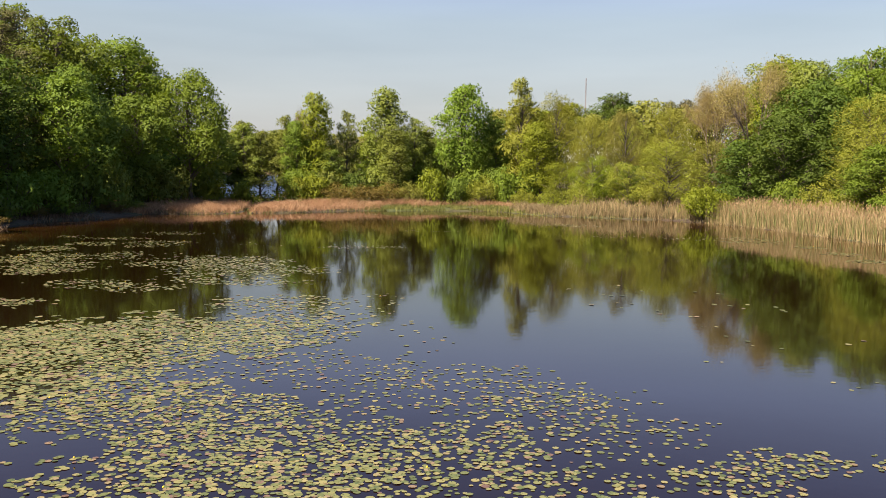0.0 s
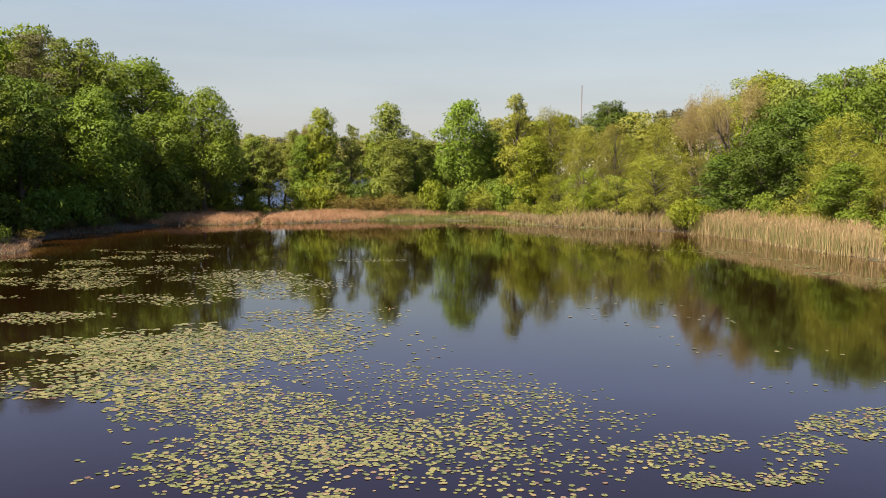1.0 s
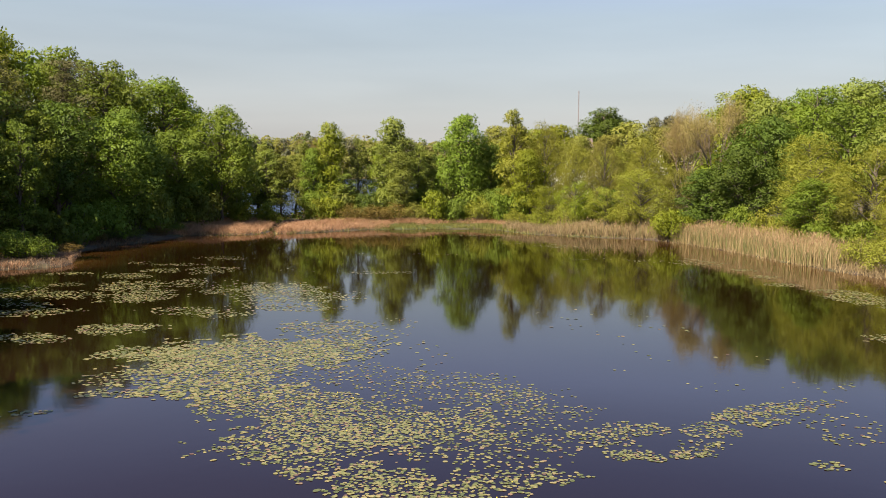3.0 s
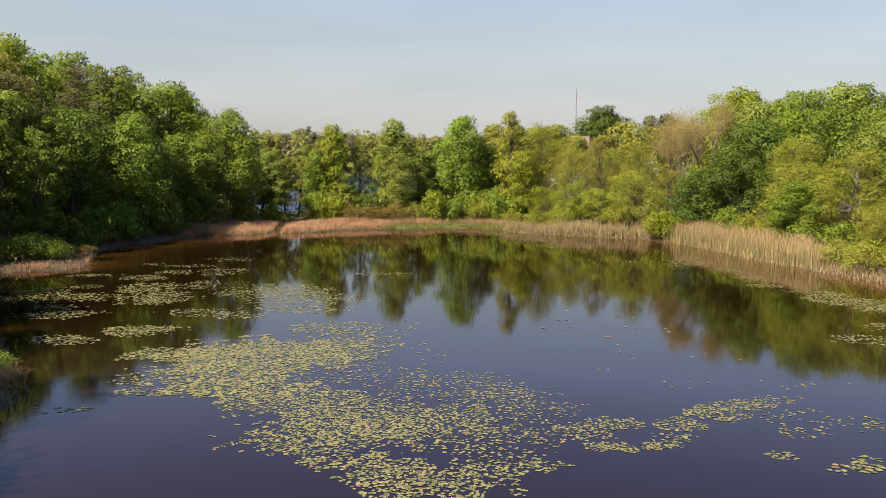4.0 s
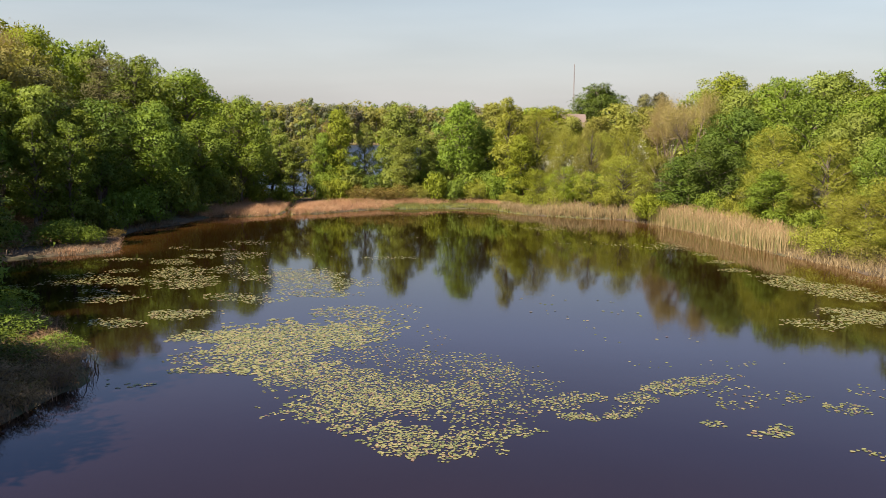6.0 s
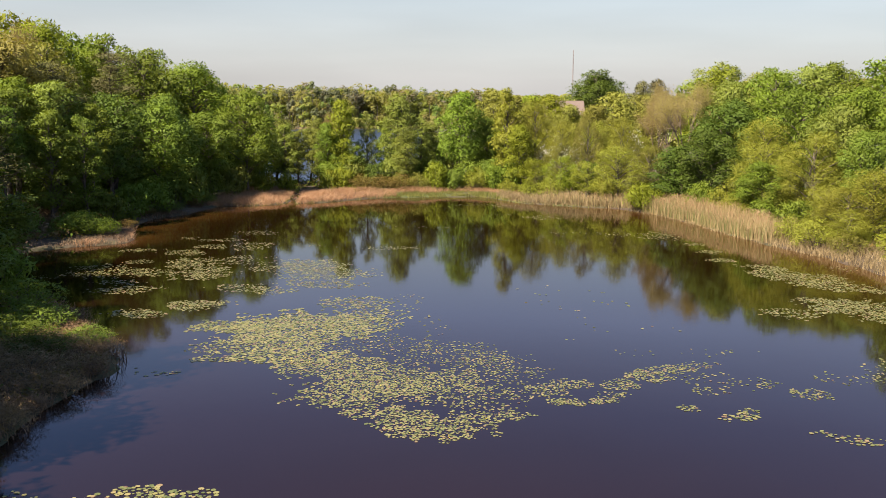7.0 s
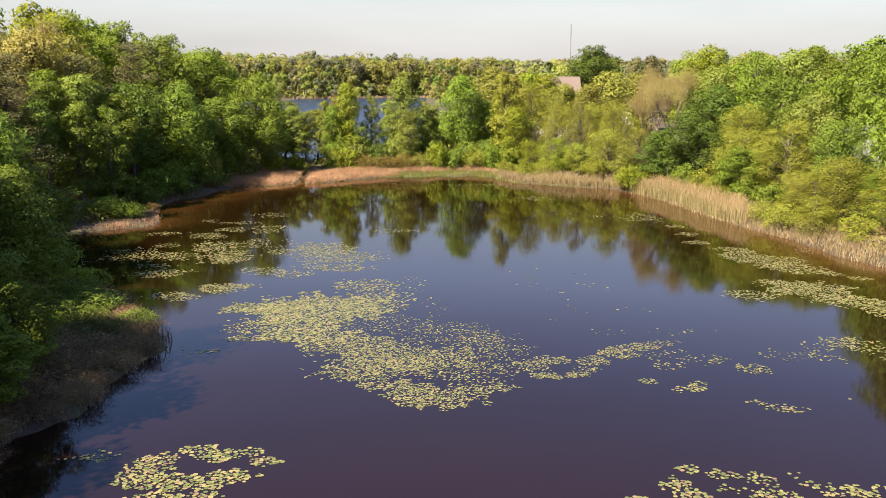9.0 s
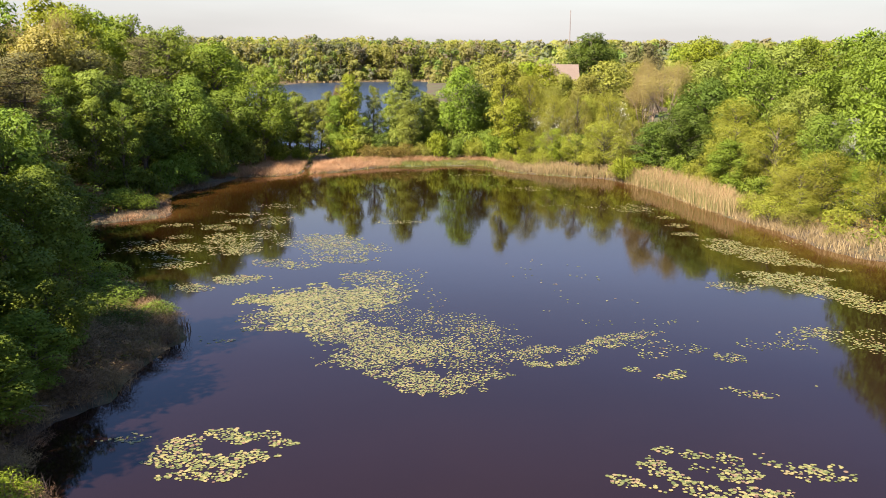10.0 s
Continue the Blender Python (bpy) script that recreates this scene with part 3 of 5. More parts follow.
def plant(kind, x, y, h, w, leaf, label, group=""):
    """One tree or shrub whose top is at the height h, with a crown radius w."""
    builder = KINDS[kind]
    if kind not in SIZES:
        wood, leaves = builder()
        pts = np.empty(3 * len(leaves.vertices), np.float32)
        leaves.vertices.foreach_get("co", pts)
        pts = pts.reshape(-1, 3)
        SIZES[kind] = (float(np.percentile(pts[:, 2], 99.8)), float(np.percentile(np.hypot(pts[:, 0], pts[:, 1]), 97)))
    h0, r0 = SIZES[kind]
    z = max(ground_z(x, y), 0.02)
    m = Matrix.LocRotScale((x, y, z), Euler((0, 0, rng.uniform(0, 6.28))), (w / r0, w / r0, (h - z) / h0))
    if kind not in PROTO:
        name = NOUN.get(kind, "tree")
        root = new(name)
        root.empty_display_size = 0.5
        part("stem" if "shrub" in name else "trunk", wood, root)
        part("foliage" if "shrub" in name else "crown", leaves, root)
        PROTO[kind] = root
    else:
        root = copy_thing(PROTO[kind], Matrix.Identity(4))
        for key in ("group",):
            if key in root:
                del root[key]
    root.matrix_basis = m
    slot = next(o for o in root.children if o.name.startswith(("crown", "foliage"))).material_slots[0]
    slot.link = "OBJECT"
    slot.material = LEAF[leaf]
    return tagged(root, label, "shrub" if "shrub" in root.name else "tree", group)


WORDS = {"oak": "full-leaved mid-green broadleaf tree", "deep": "dense dark-green broadleaf tree", "maple": "leafy fresh-green broadleaf tree", "spring": "bright spring-green broadleaf tree",
         "willow": "feathery yellow-green willow", "birch": "slender pale-green open-crowned tree", "olive": "olive-green half-leaved tree",
         "bud": "bare brown tree with spring buds", "cream": "cream-yellow tree hung with catkins", "pine": "dark pine with layered needles",
         "rust": "rust-tinged low shrub", "brush": "grey-brown leafless brush", "blossom": "shrub in white blossom"}


def wood_of(rows, where, group):
    for kind, leaf, x, y, h, w in rows:
        word = WORDS[leaf]
        if "shrub" in kind:
            word = word.replace("broadleaf tree", "shrub").replace("willow", "willow shrub").replace("open-crowned tree", "shrub").replace("half-leaved tree", "shrub")
        plant(kind, x, y, h, w, leaf, word + " " + where, group)


# far bank, between the pond and the lake
wood_of([("oval", "oak", -19.3, 91.0, 9.0, 1.9), ("airy", "birch", -20.6, 92, 9.6, 1.9), ("oval", "spring", -17.4, 92, 12.0, 2.5), ("airy", "birch", -14.4, 94, 10.3, 1.6),
         ("oval_b", "birch", -10.0, 93, 12.7, 2.9), ("oval_b", "birch", -8.6, 90, 8.6, 2.2), ("round_b", "oak", -1.6, 93.5, 13.2, 3.9), ("oval", "maple", 1.8, 95.5, 9.6, 2.2),
         ("airy", "willow", 4.6, 92, 13.7, 2.7), ("willow", "willow", 8.2, 92.5, 12.3, 3.0), ("budding", "bud", -20.0, 96.5, 10.6, 1.7)], "on the far bank", "trees on the far bank")
wood_of([("airy", "birch", -26.0, 95, 8.6, 2.2), ("oval_b", "birch", -18.8, 97, 7.6, 2.2), ("airy", "spring", -12.2, 98, 8.4, 2.2), ("oval_b", "birch", -6.2, 97, 8.8, 2.3), ("airy", "birch", -15.6, 91, 6.0, 1.9), ("airy", "birch", -7.0, 93.5, 9.6, 1.8),
         ("oval", "oak", 3.4, 98, 7.0, 2.4), ("round", "maple", -3.8, 105, 7.2, 3.0), ("round_b", "oak", 0.8, 103, 6.6, 2.6), ("round", "spring", 4.4, 108, 8.4, 3.2), ("oval", "maple", -6.6, 102, 6.4, 2.2)], "on the strip between pond and lake", "trees on the far bank")
wood_of([("oval", "spring", 6.2, 88, 9.0, 2.4), ("willow", "willow", 11.6, 88, 9.6, 2.8), ("willow_b", "olive", 14.3, 85, 10.2, 2.1), ("willow", "willow", 18.4, 83, 10.3, 2.9),
         ("willow_b", "spring", 11.0, 81.5, 5.6, 2.2), ("willow", "willow", 17.2, 77.0, 7.0, 3.4), ("willow_b", "olive", 21.0, 78, 7.0, 2.4),
         ("willow", "spring", 8.0, 83, 5.0, 2.3), ("willow_b", "willow", 13.8, 79.5, 5.0, 2.2)], "behind the reeds", "willows on the far bank")
wood_of([("shrub", "spring", -26.0, 83.0, 3.0, 1.9), ("shrub", "spring", -23.7, 85.6, 2.7, 1.6), ("shrub", "oak", -18.6, 86.8, 2.8, 1.3), ("shrub", "spring", -18.3, 87.0, 3.2, 1.6), ("shrub", "spring", -16.6, 87.3, 3.4, 2.0), ("shrub_b", "rust", -14.2, 87.2, 2.6, 2.3),
         ("shrub_b", "rust", -11.6, 87.6, 2.5, 2.3), ("shrub_b", "rust", -9.2, 88, 2.8, 2.3), ("shrub_b", "olive", -7.0, 88.2, 2.8, 1.8), ("shrub", "spring", -4.8, 88.5, 4.2, 2.0),
         ("shrub", "maple", -2.2, 89, 3.4, 1.7), ("shrub_b", "willow", 0.6, 88.7, 3.6, 1.9), ("shrub", "oak", 3.0, 88.4, 4.0, 1.9), ("shrub_b", "willow", 4.6, 85.2, 2.3, 1.5),
         ("shrub_b", "willow", 7.2, 82.0, 2.6, 1.6), ("shrub_b", "willow", 9.6, 80.4, 3.2, 1.7), ("shrub", "oak", 12.2, 83, 4.2, 2.0), ("shrub_b", "willow", 16.0, 77.5, 3.8, 1.9),
         ("shrub_b", "spring", 19.2, 71.2, 3.5, 2.2), ("shrub", "spring", 18.9, 72.2, 3.1, 2.0), ("flowering_shrub", "blossom", 12.2, 87.0, 6.6, 1.6), ("flowering_shrub", "blossom", 14.2, 90.5, 7.4, 1.6), ("flowering_shrub", "blossom", 11.0, 89.0, 7.8, 1.3), ("flowering_shrub", "blossom", 20.8, 88.0, 8.8, 1.3), ("flowering_shrub", "blossom", 9.4, 90.0, 6.4, 1.2), ("flowering_shrub", "blossom", 14.0, 92.6, 5.6, 1.9), ("flowering_shrub", "blossom", 26.5, 100.0, 9.4, 1.4), ("shrub", "deep", 14.6, 82.2, 5.0, 2.0), ("shrub", "maple", 25.5, 84.0, 4.5, 2.4), ("shrub", "maple", 28.0, 86.0, 5.0, 2.6)], "on the far bank", "shrubs on the far bank")

wood_of([("shrub", "birch", -27.8, 86.5, 4.2, 2.3), ("shrub", "oak", -18.4, 89.6, 4.0, 2.2), ("shrub", "birch", -15.6, 90.0, 4.0, 2.4), ("shrub", "deep", -13.0, 90.4, 3.8, 2.4),
         ("shrub", "birch", -10.6, 91.0, 4.2, 2.4), ("shrub", "oak", -7.6, 91.2, 4.4, 2.4), ("shrub", "maple", -5.0, 91.6, 4.4, 2.2), ("shrub", "oak", -0.4, 91.2, 4.4, 2.4), ("shrub", "maple", 2.2, 91.4, 4.6, 2.4),
         ("shrub", "maple", -30.4, 88.5, 5.0, 2.6), ("shrub", "birch", -20.4, 95.0, 4.6, 2.2), ("shrub", "oak", -16.4, 95.6, 4.4, 2.2), ("shrub", "birch", -3.2, 96.2, 5.0, 2.4), ("shrub", "oak", 5.6, 88.6, 4.4, 2.2),
         ("oval", "maple", -28.8, 91.5, 9.0, 3.0), ("shrub", "maple", -33.0, 84.0, 5.0, 2.8)], "in the thicket between pond and lake", "shrubs on the far bank")

# left bank: the deep leaf tones here also carry the bank's shade
wood_of([("shrub", "maple", -37.0, 74.0, 5.2, 3.2), ("shrub", "maple", -41.5, 71.5, 5.6, 3.4), ("shrub", "oak", -45.5, 69.5, 5.6, 3.4), ("shrub", "deep", -40.5, 87.5, 5.6, 3.4), ("shrub", "deep", -46.5, 78.0, 6.0, 3.6),
         ("shrub", "deep", -50.5, 70.0, 6.0, 3.6), ("shrub", "deep", -37.0, 92.0, 5.6, 3.4), ("shrub", "deep", -43.5, 91.0, 6.0, 3.6), ("shrub", "deep", -52.0, 84.0, 6.2, 3.8), ("shrub", "deep", -33.4, 91.5, 5.2, 3.0),
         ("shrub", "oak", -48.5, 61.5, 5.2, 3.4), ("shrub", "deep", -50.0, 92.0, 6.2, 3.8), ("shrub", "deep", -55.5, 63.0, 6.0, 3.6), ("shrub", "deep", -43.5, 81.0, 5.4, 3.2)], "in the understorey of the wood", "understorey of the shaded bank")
wood_of([("big", "maple", -39.5, 79, 17.8, 5.6), ("big_b", "oak", -35.0, 84, 16.5, 4.8), ("oval", "spring", -35.6, 90, 15.4, 3.0), ("round", "oak", -27.9, 82, 13.4, 4.1),
         ("round_b", "maple", -31.5, 77, 10.5, 4.0), ("airy", "birch", -25.3, 92.5, 8.8, 2.3), ("airy", "birch", -26.6, 97.5, 9.2, 2.6), ("tall", "birch", -22.4, 95.5, 8.2, 2.6), ("airy", "birch", -23.6, 92.8, 8.0, 1.8),  ("airy", "birch", -27.2, 96.0, 8.0, 2.6), ("round", "maple", -34.5, 70, 12.5, 4.4),
         ("pine", "pine", -39.2, 69, 17.0, 3.6), ("pine", "pine", -41.5, 60, 15.6, 3.4), ("round_b", "deep", -37.0, 62, 12.6, 4.2), ("tall", "birch", -39.4, 55, 13.6, 3.4), ("airy", "maple", -37.6, 50.5, 11.0, 2.4), ("tall", "maple", -41.5, 51.5, 13.0, 3.0), ("airy", "maple", -35.8, 53.2, 10.5, 2.1), ("tall", "maple", -40.4, 47.8, 11.5, 2.2), ("tall", "maple", -45.4, 52.5, 13.0, 2.4), ("tall", "oak", -36.6, 57.0, 11.5, 2.4), ("tall", "oak", -43.0, 55.0, 14.0, 3.2),
         ("big", "oak", -46.0, 84, 19.8, 5.2), ("big_b", "spring", -50.0, 76, 20.8, 5.0), ("big", "olive", -44.2, 64, 17.6, 4.6), ("big_b", "cream", -45.0, 57, 18.0, 4.6),
         ("budding", "bud", -49.5, 66, 20.2, 4.6), ("pine", "pine", -40.0, 42, 15.6, 3.6), ("pine", "pine", -43.5, 46, 15.0, 3.4), ("budding", "bud", -44.5, 50.5, 14.0, 3.0)],
        "in the wood beside the pond", "trees of the shaded bank")
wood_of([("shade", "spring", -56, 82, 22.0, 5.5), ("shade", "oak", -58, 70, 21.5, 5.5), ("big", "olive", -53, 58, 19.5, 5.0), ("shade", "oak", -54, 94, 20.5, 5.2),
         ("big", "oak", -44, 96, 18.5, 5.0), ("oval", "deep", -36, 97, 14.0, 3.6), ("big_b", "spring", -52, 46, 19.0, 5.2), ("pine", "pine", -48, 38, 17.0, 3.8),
         # deep trees over 17 m here are out of view, added to shade the cove
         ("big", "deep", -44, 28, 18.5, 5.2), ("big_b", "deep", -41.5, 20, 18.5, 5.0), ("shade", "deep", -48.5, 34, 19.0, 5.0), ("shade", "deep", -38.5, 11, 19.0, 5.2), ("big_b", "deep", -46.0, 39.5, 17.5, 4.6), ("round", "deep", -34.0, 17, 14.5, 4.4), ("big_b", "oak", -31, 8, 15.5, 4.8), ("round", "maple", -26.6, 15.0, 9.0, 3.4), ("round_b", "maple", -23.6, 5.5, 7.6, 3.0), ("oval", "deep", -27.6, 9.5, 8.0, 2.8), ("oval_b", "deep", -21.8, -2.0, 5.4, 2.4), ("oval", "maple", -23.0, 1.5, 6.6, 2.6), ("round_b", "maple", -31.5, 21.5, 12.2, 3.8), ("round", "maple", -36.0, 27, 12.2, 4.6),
         # "shade" trees below stand out of view, added to throw shade on shore and water
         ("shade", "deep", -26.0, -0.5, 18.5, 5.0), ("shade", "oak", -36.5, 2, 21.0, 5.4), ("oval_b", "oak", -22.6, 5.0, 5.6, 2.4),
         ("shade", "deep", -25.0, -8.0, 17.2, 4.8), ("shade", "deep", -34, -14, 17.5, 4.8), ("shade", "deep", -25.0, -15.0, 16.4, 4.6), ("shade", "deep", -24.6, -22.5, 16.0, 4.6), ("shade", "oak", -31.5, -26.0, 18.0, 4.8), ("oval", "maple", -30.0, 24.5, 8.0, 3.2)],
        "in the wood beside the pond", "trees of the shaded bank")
wood_of([("shrub_b", "oak", -34.0, 47.4, 2.4, 1.8), ("shrub", "maple", -38.5, 46.8, 2.2, 2.4), ("shrub", "deep", -42.0, 44.5, 2.4, 2.4), ("shrub", "oak", -45.5, 48.5, 2.2, 2.2), ("shrub", "deep", -46.5, 54.0, 2.4, 2.4), ("shrub", "maple", -42.5, 58.0, 2.4, 2.4), ("shrub", "oak", -37.0, 53.5, 2.6, 2.0), ("shrub_b", "oak", -31.4, 47.2, 2.0, 1.3), ("shrub_b", "maple", -33.0, 47.4, 2.5, 1.8), ("shrub_b", "maple", -34.8, 47.0, 2.2, 1.7), ("shrub", "maple", -35.0, 48.5, 2.2, 2.2), ("shrub_b", "rust", -32.2, 53.6, 1.0, 1.1), ("shrub_b", "deep", -33.4, 56.6, 1.3, 1.3), ("shrub_b", "rust", -33.2, 61.2, 1.3, 1.3), ("shrub_b", "maple", -31.6, 65.2, 1.4, 1.3), ("shrub_b", "rust", -30.6, 69.2, 1.2, 1.2), ("shrub_b", "deep", -32.4, 63.0, 1.3, 1.2), ("shrub_b", "maple", -30.0, 72.6, 1.4, 1.2), ("shrub", "maple", -34.6, 55, 3.4, 2.5),
         ("shrub", "maple", -34.2, 60, 3.8, 2.6), ("shrub", "oak", -33.6, 64.5, 4.0, 2.6), ("shrub", "maple", -32.6, 68.5, 4.0, 2.6), ("shrub", "birch", -31.4, 71.8, 4.6, 2.0),
         ("shrub", "maple", -31.2, 75.5, 4.4, 2.6), ("shrub", "birch", -28.5, 78.6, 4.2, 2.4), ("shrub", "deep", -38.0, 42.5, 4.2, 2.8), ("shrub", "maple", -36.0, 33.5, 4.2, 2.8),
         ("shrub_b", "maple", -21.6, 14.2, 2.1, 2.1), ("shrub_b", "oak", -24.2, 18.4, 2.4, 2.4), ("shrub_b", "maple", -21.2, 11.2, 2.0, 2.0), ("shrub_b", "deep", -19.2, 10.0, 1.6, 1.7), ("shrub_b", "maple", -18.2, 12.6, 1.3, 1.4), ("shrub_b", "oak", -22.6, 8.0, 2.2, 1.8), ("shrub_b", "spring", -15.5, -11.0, 1.9, 1.5), ("oval", "oak", -18.7, -5.4, 5.0, 2.0), ("oval_b", "oak", -18.9, -1.4, 4.8, 1.9), ("round_b", "oak", -20.0, 2.8, 5.2, 2.2), ("shrub", "oak", -19.6, -8.6, 2.6, 2.0), ("shrub", "oak", -20.2, -1.6, 3.2, 1.9), ("shrub", "oak", -20.8, 3.6, 3.0, 1.9), ("shrub", "oak", -19.8, -6.0, 3.0, 1.9),
         ("shrub", "maple", -27.5, 21.5, 3.6, 2.6), ("shrub", "deep", -31.5, 26.5, 4.0, 2.6)], "at the water's edge", "shrubs of the shaded bank")
wood_of([("brushwood", "brush", -17.6, 10.6, 1.3, 1.6), ("brushwood", "brush", -17.2, 12.4, 0.7, 1.0), ("brushwood", "brush", -16.9, 10.6, 0.7, 1.0), ("brushwood", "brush", -16.0, 8.2, 1.0, 1.1), ("brushwood", "brush", -16.3, 6.0, 0.9, 1.1), ("brushwood", "brush", -16.6, 3.6, 0.7, 1.1), ("brushwood", "brush", -16.4, 1.4, 1.1, 1.2), ("brushwood", "brush", -18.5, -0.8, 0.8, 1.2), ("brushwood", "brush", -18.3, -3.0, 1.0, 1.4), ("brushwood", "brush", -17.5, -5.2, 0.7, 1.3), ("brushwood", "brush", -16.8, -7.4, 0.9, 1.1), ("brushwood", "brush", -16.4, -9.6, 0.7, 1.5), ("brushwood", "brush", -13.2, -12.0, 0.9, 1.2), ("brushwood", "brush", -19.6, 10.8, 1.3, 1.8), ("brushwood", "brush", -20.2, 5.8, 1.5, 1.8), ("brushwood", "brush", -22.4, -1.4, 1.6, 2.0), ("brushwood", "brush", -21.4, -8.0, 1.6, 2.0), ("brushwood", "brush", -18.6, -11.0, 1.5, 1.8), ("brushwood", "brush", -17.6, -14.5, 1.5, 1.8), ("brushwood", "brush", -21.2, 17.2, 1.0, 1.4), ("brushwood", "brush", -18.6, 7.6, 1.4, 1.9), ("brushwood", "brush", -18.4, 4.2, 1.5, 1.9), ("brushwood", "brush", -18.6, 0.8, 1.5, 1.9),
         ("brushwood", "brush", -20.8, -2.6, 1.5, 1.9), ("brushwood", "brush", -19.5, -6.0, 1.4, 1.7), ("brushwood", "brush", -18.3, -9.4, 1.3, 1.6), ("brushwood", "brush", -19.3, 13.4, 1.2, 1.6),
         ("brushwood", "brush", -20.8, 2.4, 1.7, 2.0), ("brushwood", "brush", -20.4, -4.6, 1.7, 2.0), ("brushwood", "brush", -21.0, 8.4, 1.6, 2.0), ("brushwood", "brush", -16.6, 8.6, 1.0, 1.3), ("brushwood", "brush", -17.0, 5.8, 1.1, 1.4), ("brushwood", "brush", -16.9, 2.4, 1.1, 1.4), ("brushwood", "brush", -19.3, -0.6, 1.2, 1.4),
         # the four from x -37 to -45 imitate sunlit woodland floor by their warm colour
         ("brushwood", "brush", -17.3, -0.5, 1.0, 1.3), ("brushwood", "brush", -18.7, -1.9, 1.1, 1.4), ("brushwood", "brush", -19.4, -4.0, 1.2, 1.4), ("brushwood", "brush", -17.8, 0.6, 1.2, 1.4), ("brushwood", "brush", -18.2, -7.6, 1.1, 1.3), ("brushwood", "brush", -16.0, -10.6, 1.0, 1.3), ("brushwood", "brush", -37.6, 49.6, 1.9, 2.0), ("brushwood", "brush", -39.6, 51.5, 2.2, 2.4), ("brushwood", "brush", -42.0, 53.5, 2.4, 2.6), ("brushwood", "brush", -45.0, 57.0, 2.6, 2.8), ("brushwood", "brush", -18.9, -4.0, 1.2, 1.4), ("brushwood", "brush", -17.8, -7.6, 1.1, 1.3), ("brushwood", "brush", -14.6, -11.0, 1.2, 1.5), ("brushwood", "brush", -16.8, -12.5, 1.4, 1.8), ("brushwood", "brush", -21.0, -8.0, 1.4, 1.8)], "on the shaded shore", "brush of the shaded bank")

# right bank
wood_of([("budding", "bud", 25.2, 80, 14.6, 4.2), ("budding", "bud", 23.6, 86, 12.2, 3.4), ("round", "deep", 29.5, 76, 12.4, 4.4), ("round_b", "birch", 30.4, 81, 14.6, 4.0), ("big", "oak", 35.6, 79, 15.4, 4.4),
         ("round_b", "maple", 36.0, 72, 13.4, 4.0), ("round", "deep", 25.6, 71.5, 9.2, 3.8), ("oval", "deep", 23.2, 75, 7.0, 2.8), ("willow", "willow", 31.5, 69, 10.5, 3.6),
         ("big_b", "birch", 41, 84, 16.6, 4.6), ("big", "oak", 46.8, 93, 17.2, 5.0), ("big_b", "spring", 35.0, 103, 17.4, 4.8), ("big", "oak", 40.5, 97, 16.6, 4.6),
         ("willow", "willow", 29.6, 63, 8.2, 3.4), ("willow_b", "willow", 33.4, 59, 9.4, 3.4), ("round", "birch", 37, 64, 12.0, 3.8), ("round_b", "oak", 41.5, 71, 13.6, 4.2),
         ("round", "oak", 29.0, 61.5, 6.4, 2.8), ("round_b", "maple", 36.4, 56, 9.6, 2.6), ("round", "oak", 41.6, 56, 4.6, 2.4), ("oval_b", "maple", 40.4, 60.5, 9.4, 1.5), ("airy", "maple", 42.6, 60.0, 8.2, 1.2), ("big", "oak", 42.5, 52, 17.6, 4.6), ("big_b", "spring", 51.5, 57, 17.0, 4.2)],
        "on the sunny bank", "trees of the sunny bank")
wood_of([("willow", "willow", 34.2, 47.5, 6.8, 3.6), ("willow_b", "willow", 31.6, 51.0, 5.0, 2.4), ("willow", "willow", 37.5, 43.5, 6.5, 3.0), ("big", "oak", 40.6, 43.5, 17.0, 5.0), ("round_b", "deep", 39.0, 36, 16.6, 4.8), ("round", "oak", 42.0, 27, 17.5, 4.8), ("shade", "oak", 45.0, 16.0, 18.5, 4.8),
         ("big_b", "maple", 48, 70.5, 17.5, 4.8), ("big", "oak", 52, 78, 18.0, 5.0), ("shade", "oak", 54, 92, 18.5, 5.0), ("big", "oak", 50, 45, 18.0, 5.0)],
        "on the sunny bank", "trees of the sunny bank")
wood_of([("shrub", "oak", 30.6, 55.5, 3.3, 2.3), ("shrub", "oak", 28.2, 57.8, 2.8, 1.9), ("shrub_b", "willow", 26.3, 61.6, 3.0, 1.9), ("shrub_b", "willow", 28.2, 49.2, 2.6, 1.8), ("shrub_b", "willow", 29.0, 46.0, 2.8, 2.1), ("shrub_b", "olive", 30.2, 42.6, 2.2, 1.7), ("willow_b", "willow", 31.6, 46.8, 5.2, 2.6), ("willow_b", "willow", 31.0, 44.2, 3.6, 2.2), ("shrub", "oak", 24.6, 67.5, 3.8, 2.0),
         ("shrub_b", "willow", 26.2, 65.5, 3.8, 1.9), ("shrub_b", "willow", 31.8, 46.2, 2.8, 1.6), ("shrub_b", "willow", 34.0, 42.2, 2.6, 1.8), ("shrub_b", "willow", 32.6, 38.6, 1.6, 1.2), ("shrub", "oak", 37.8, 38.2, 3.4, 2.0), ("shrub", "oak", 41.6, 61.6, 4.6, 2.4), ("shrub", "oak", 45.4, 62.0, 4.8, 2.4)], "behind the reeds", "shrubs of the sunny bank")

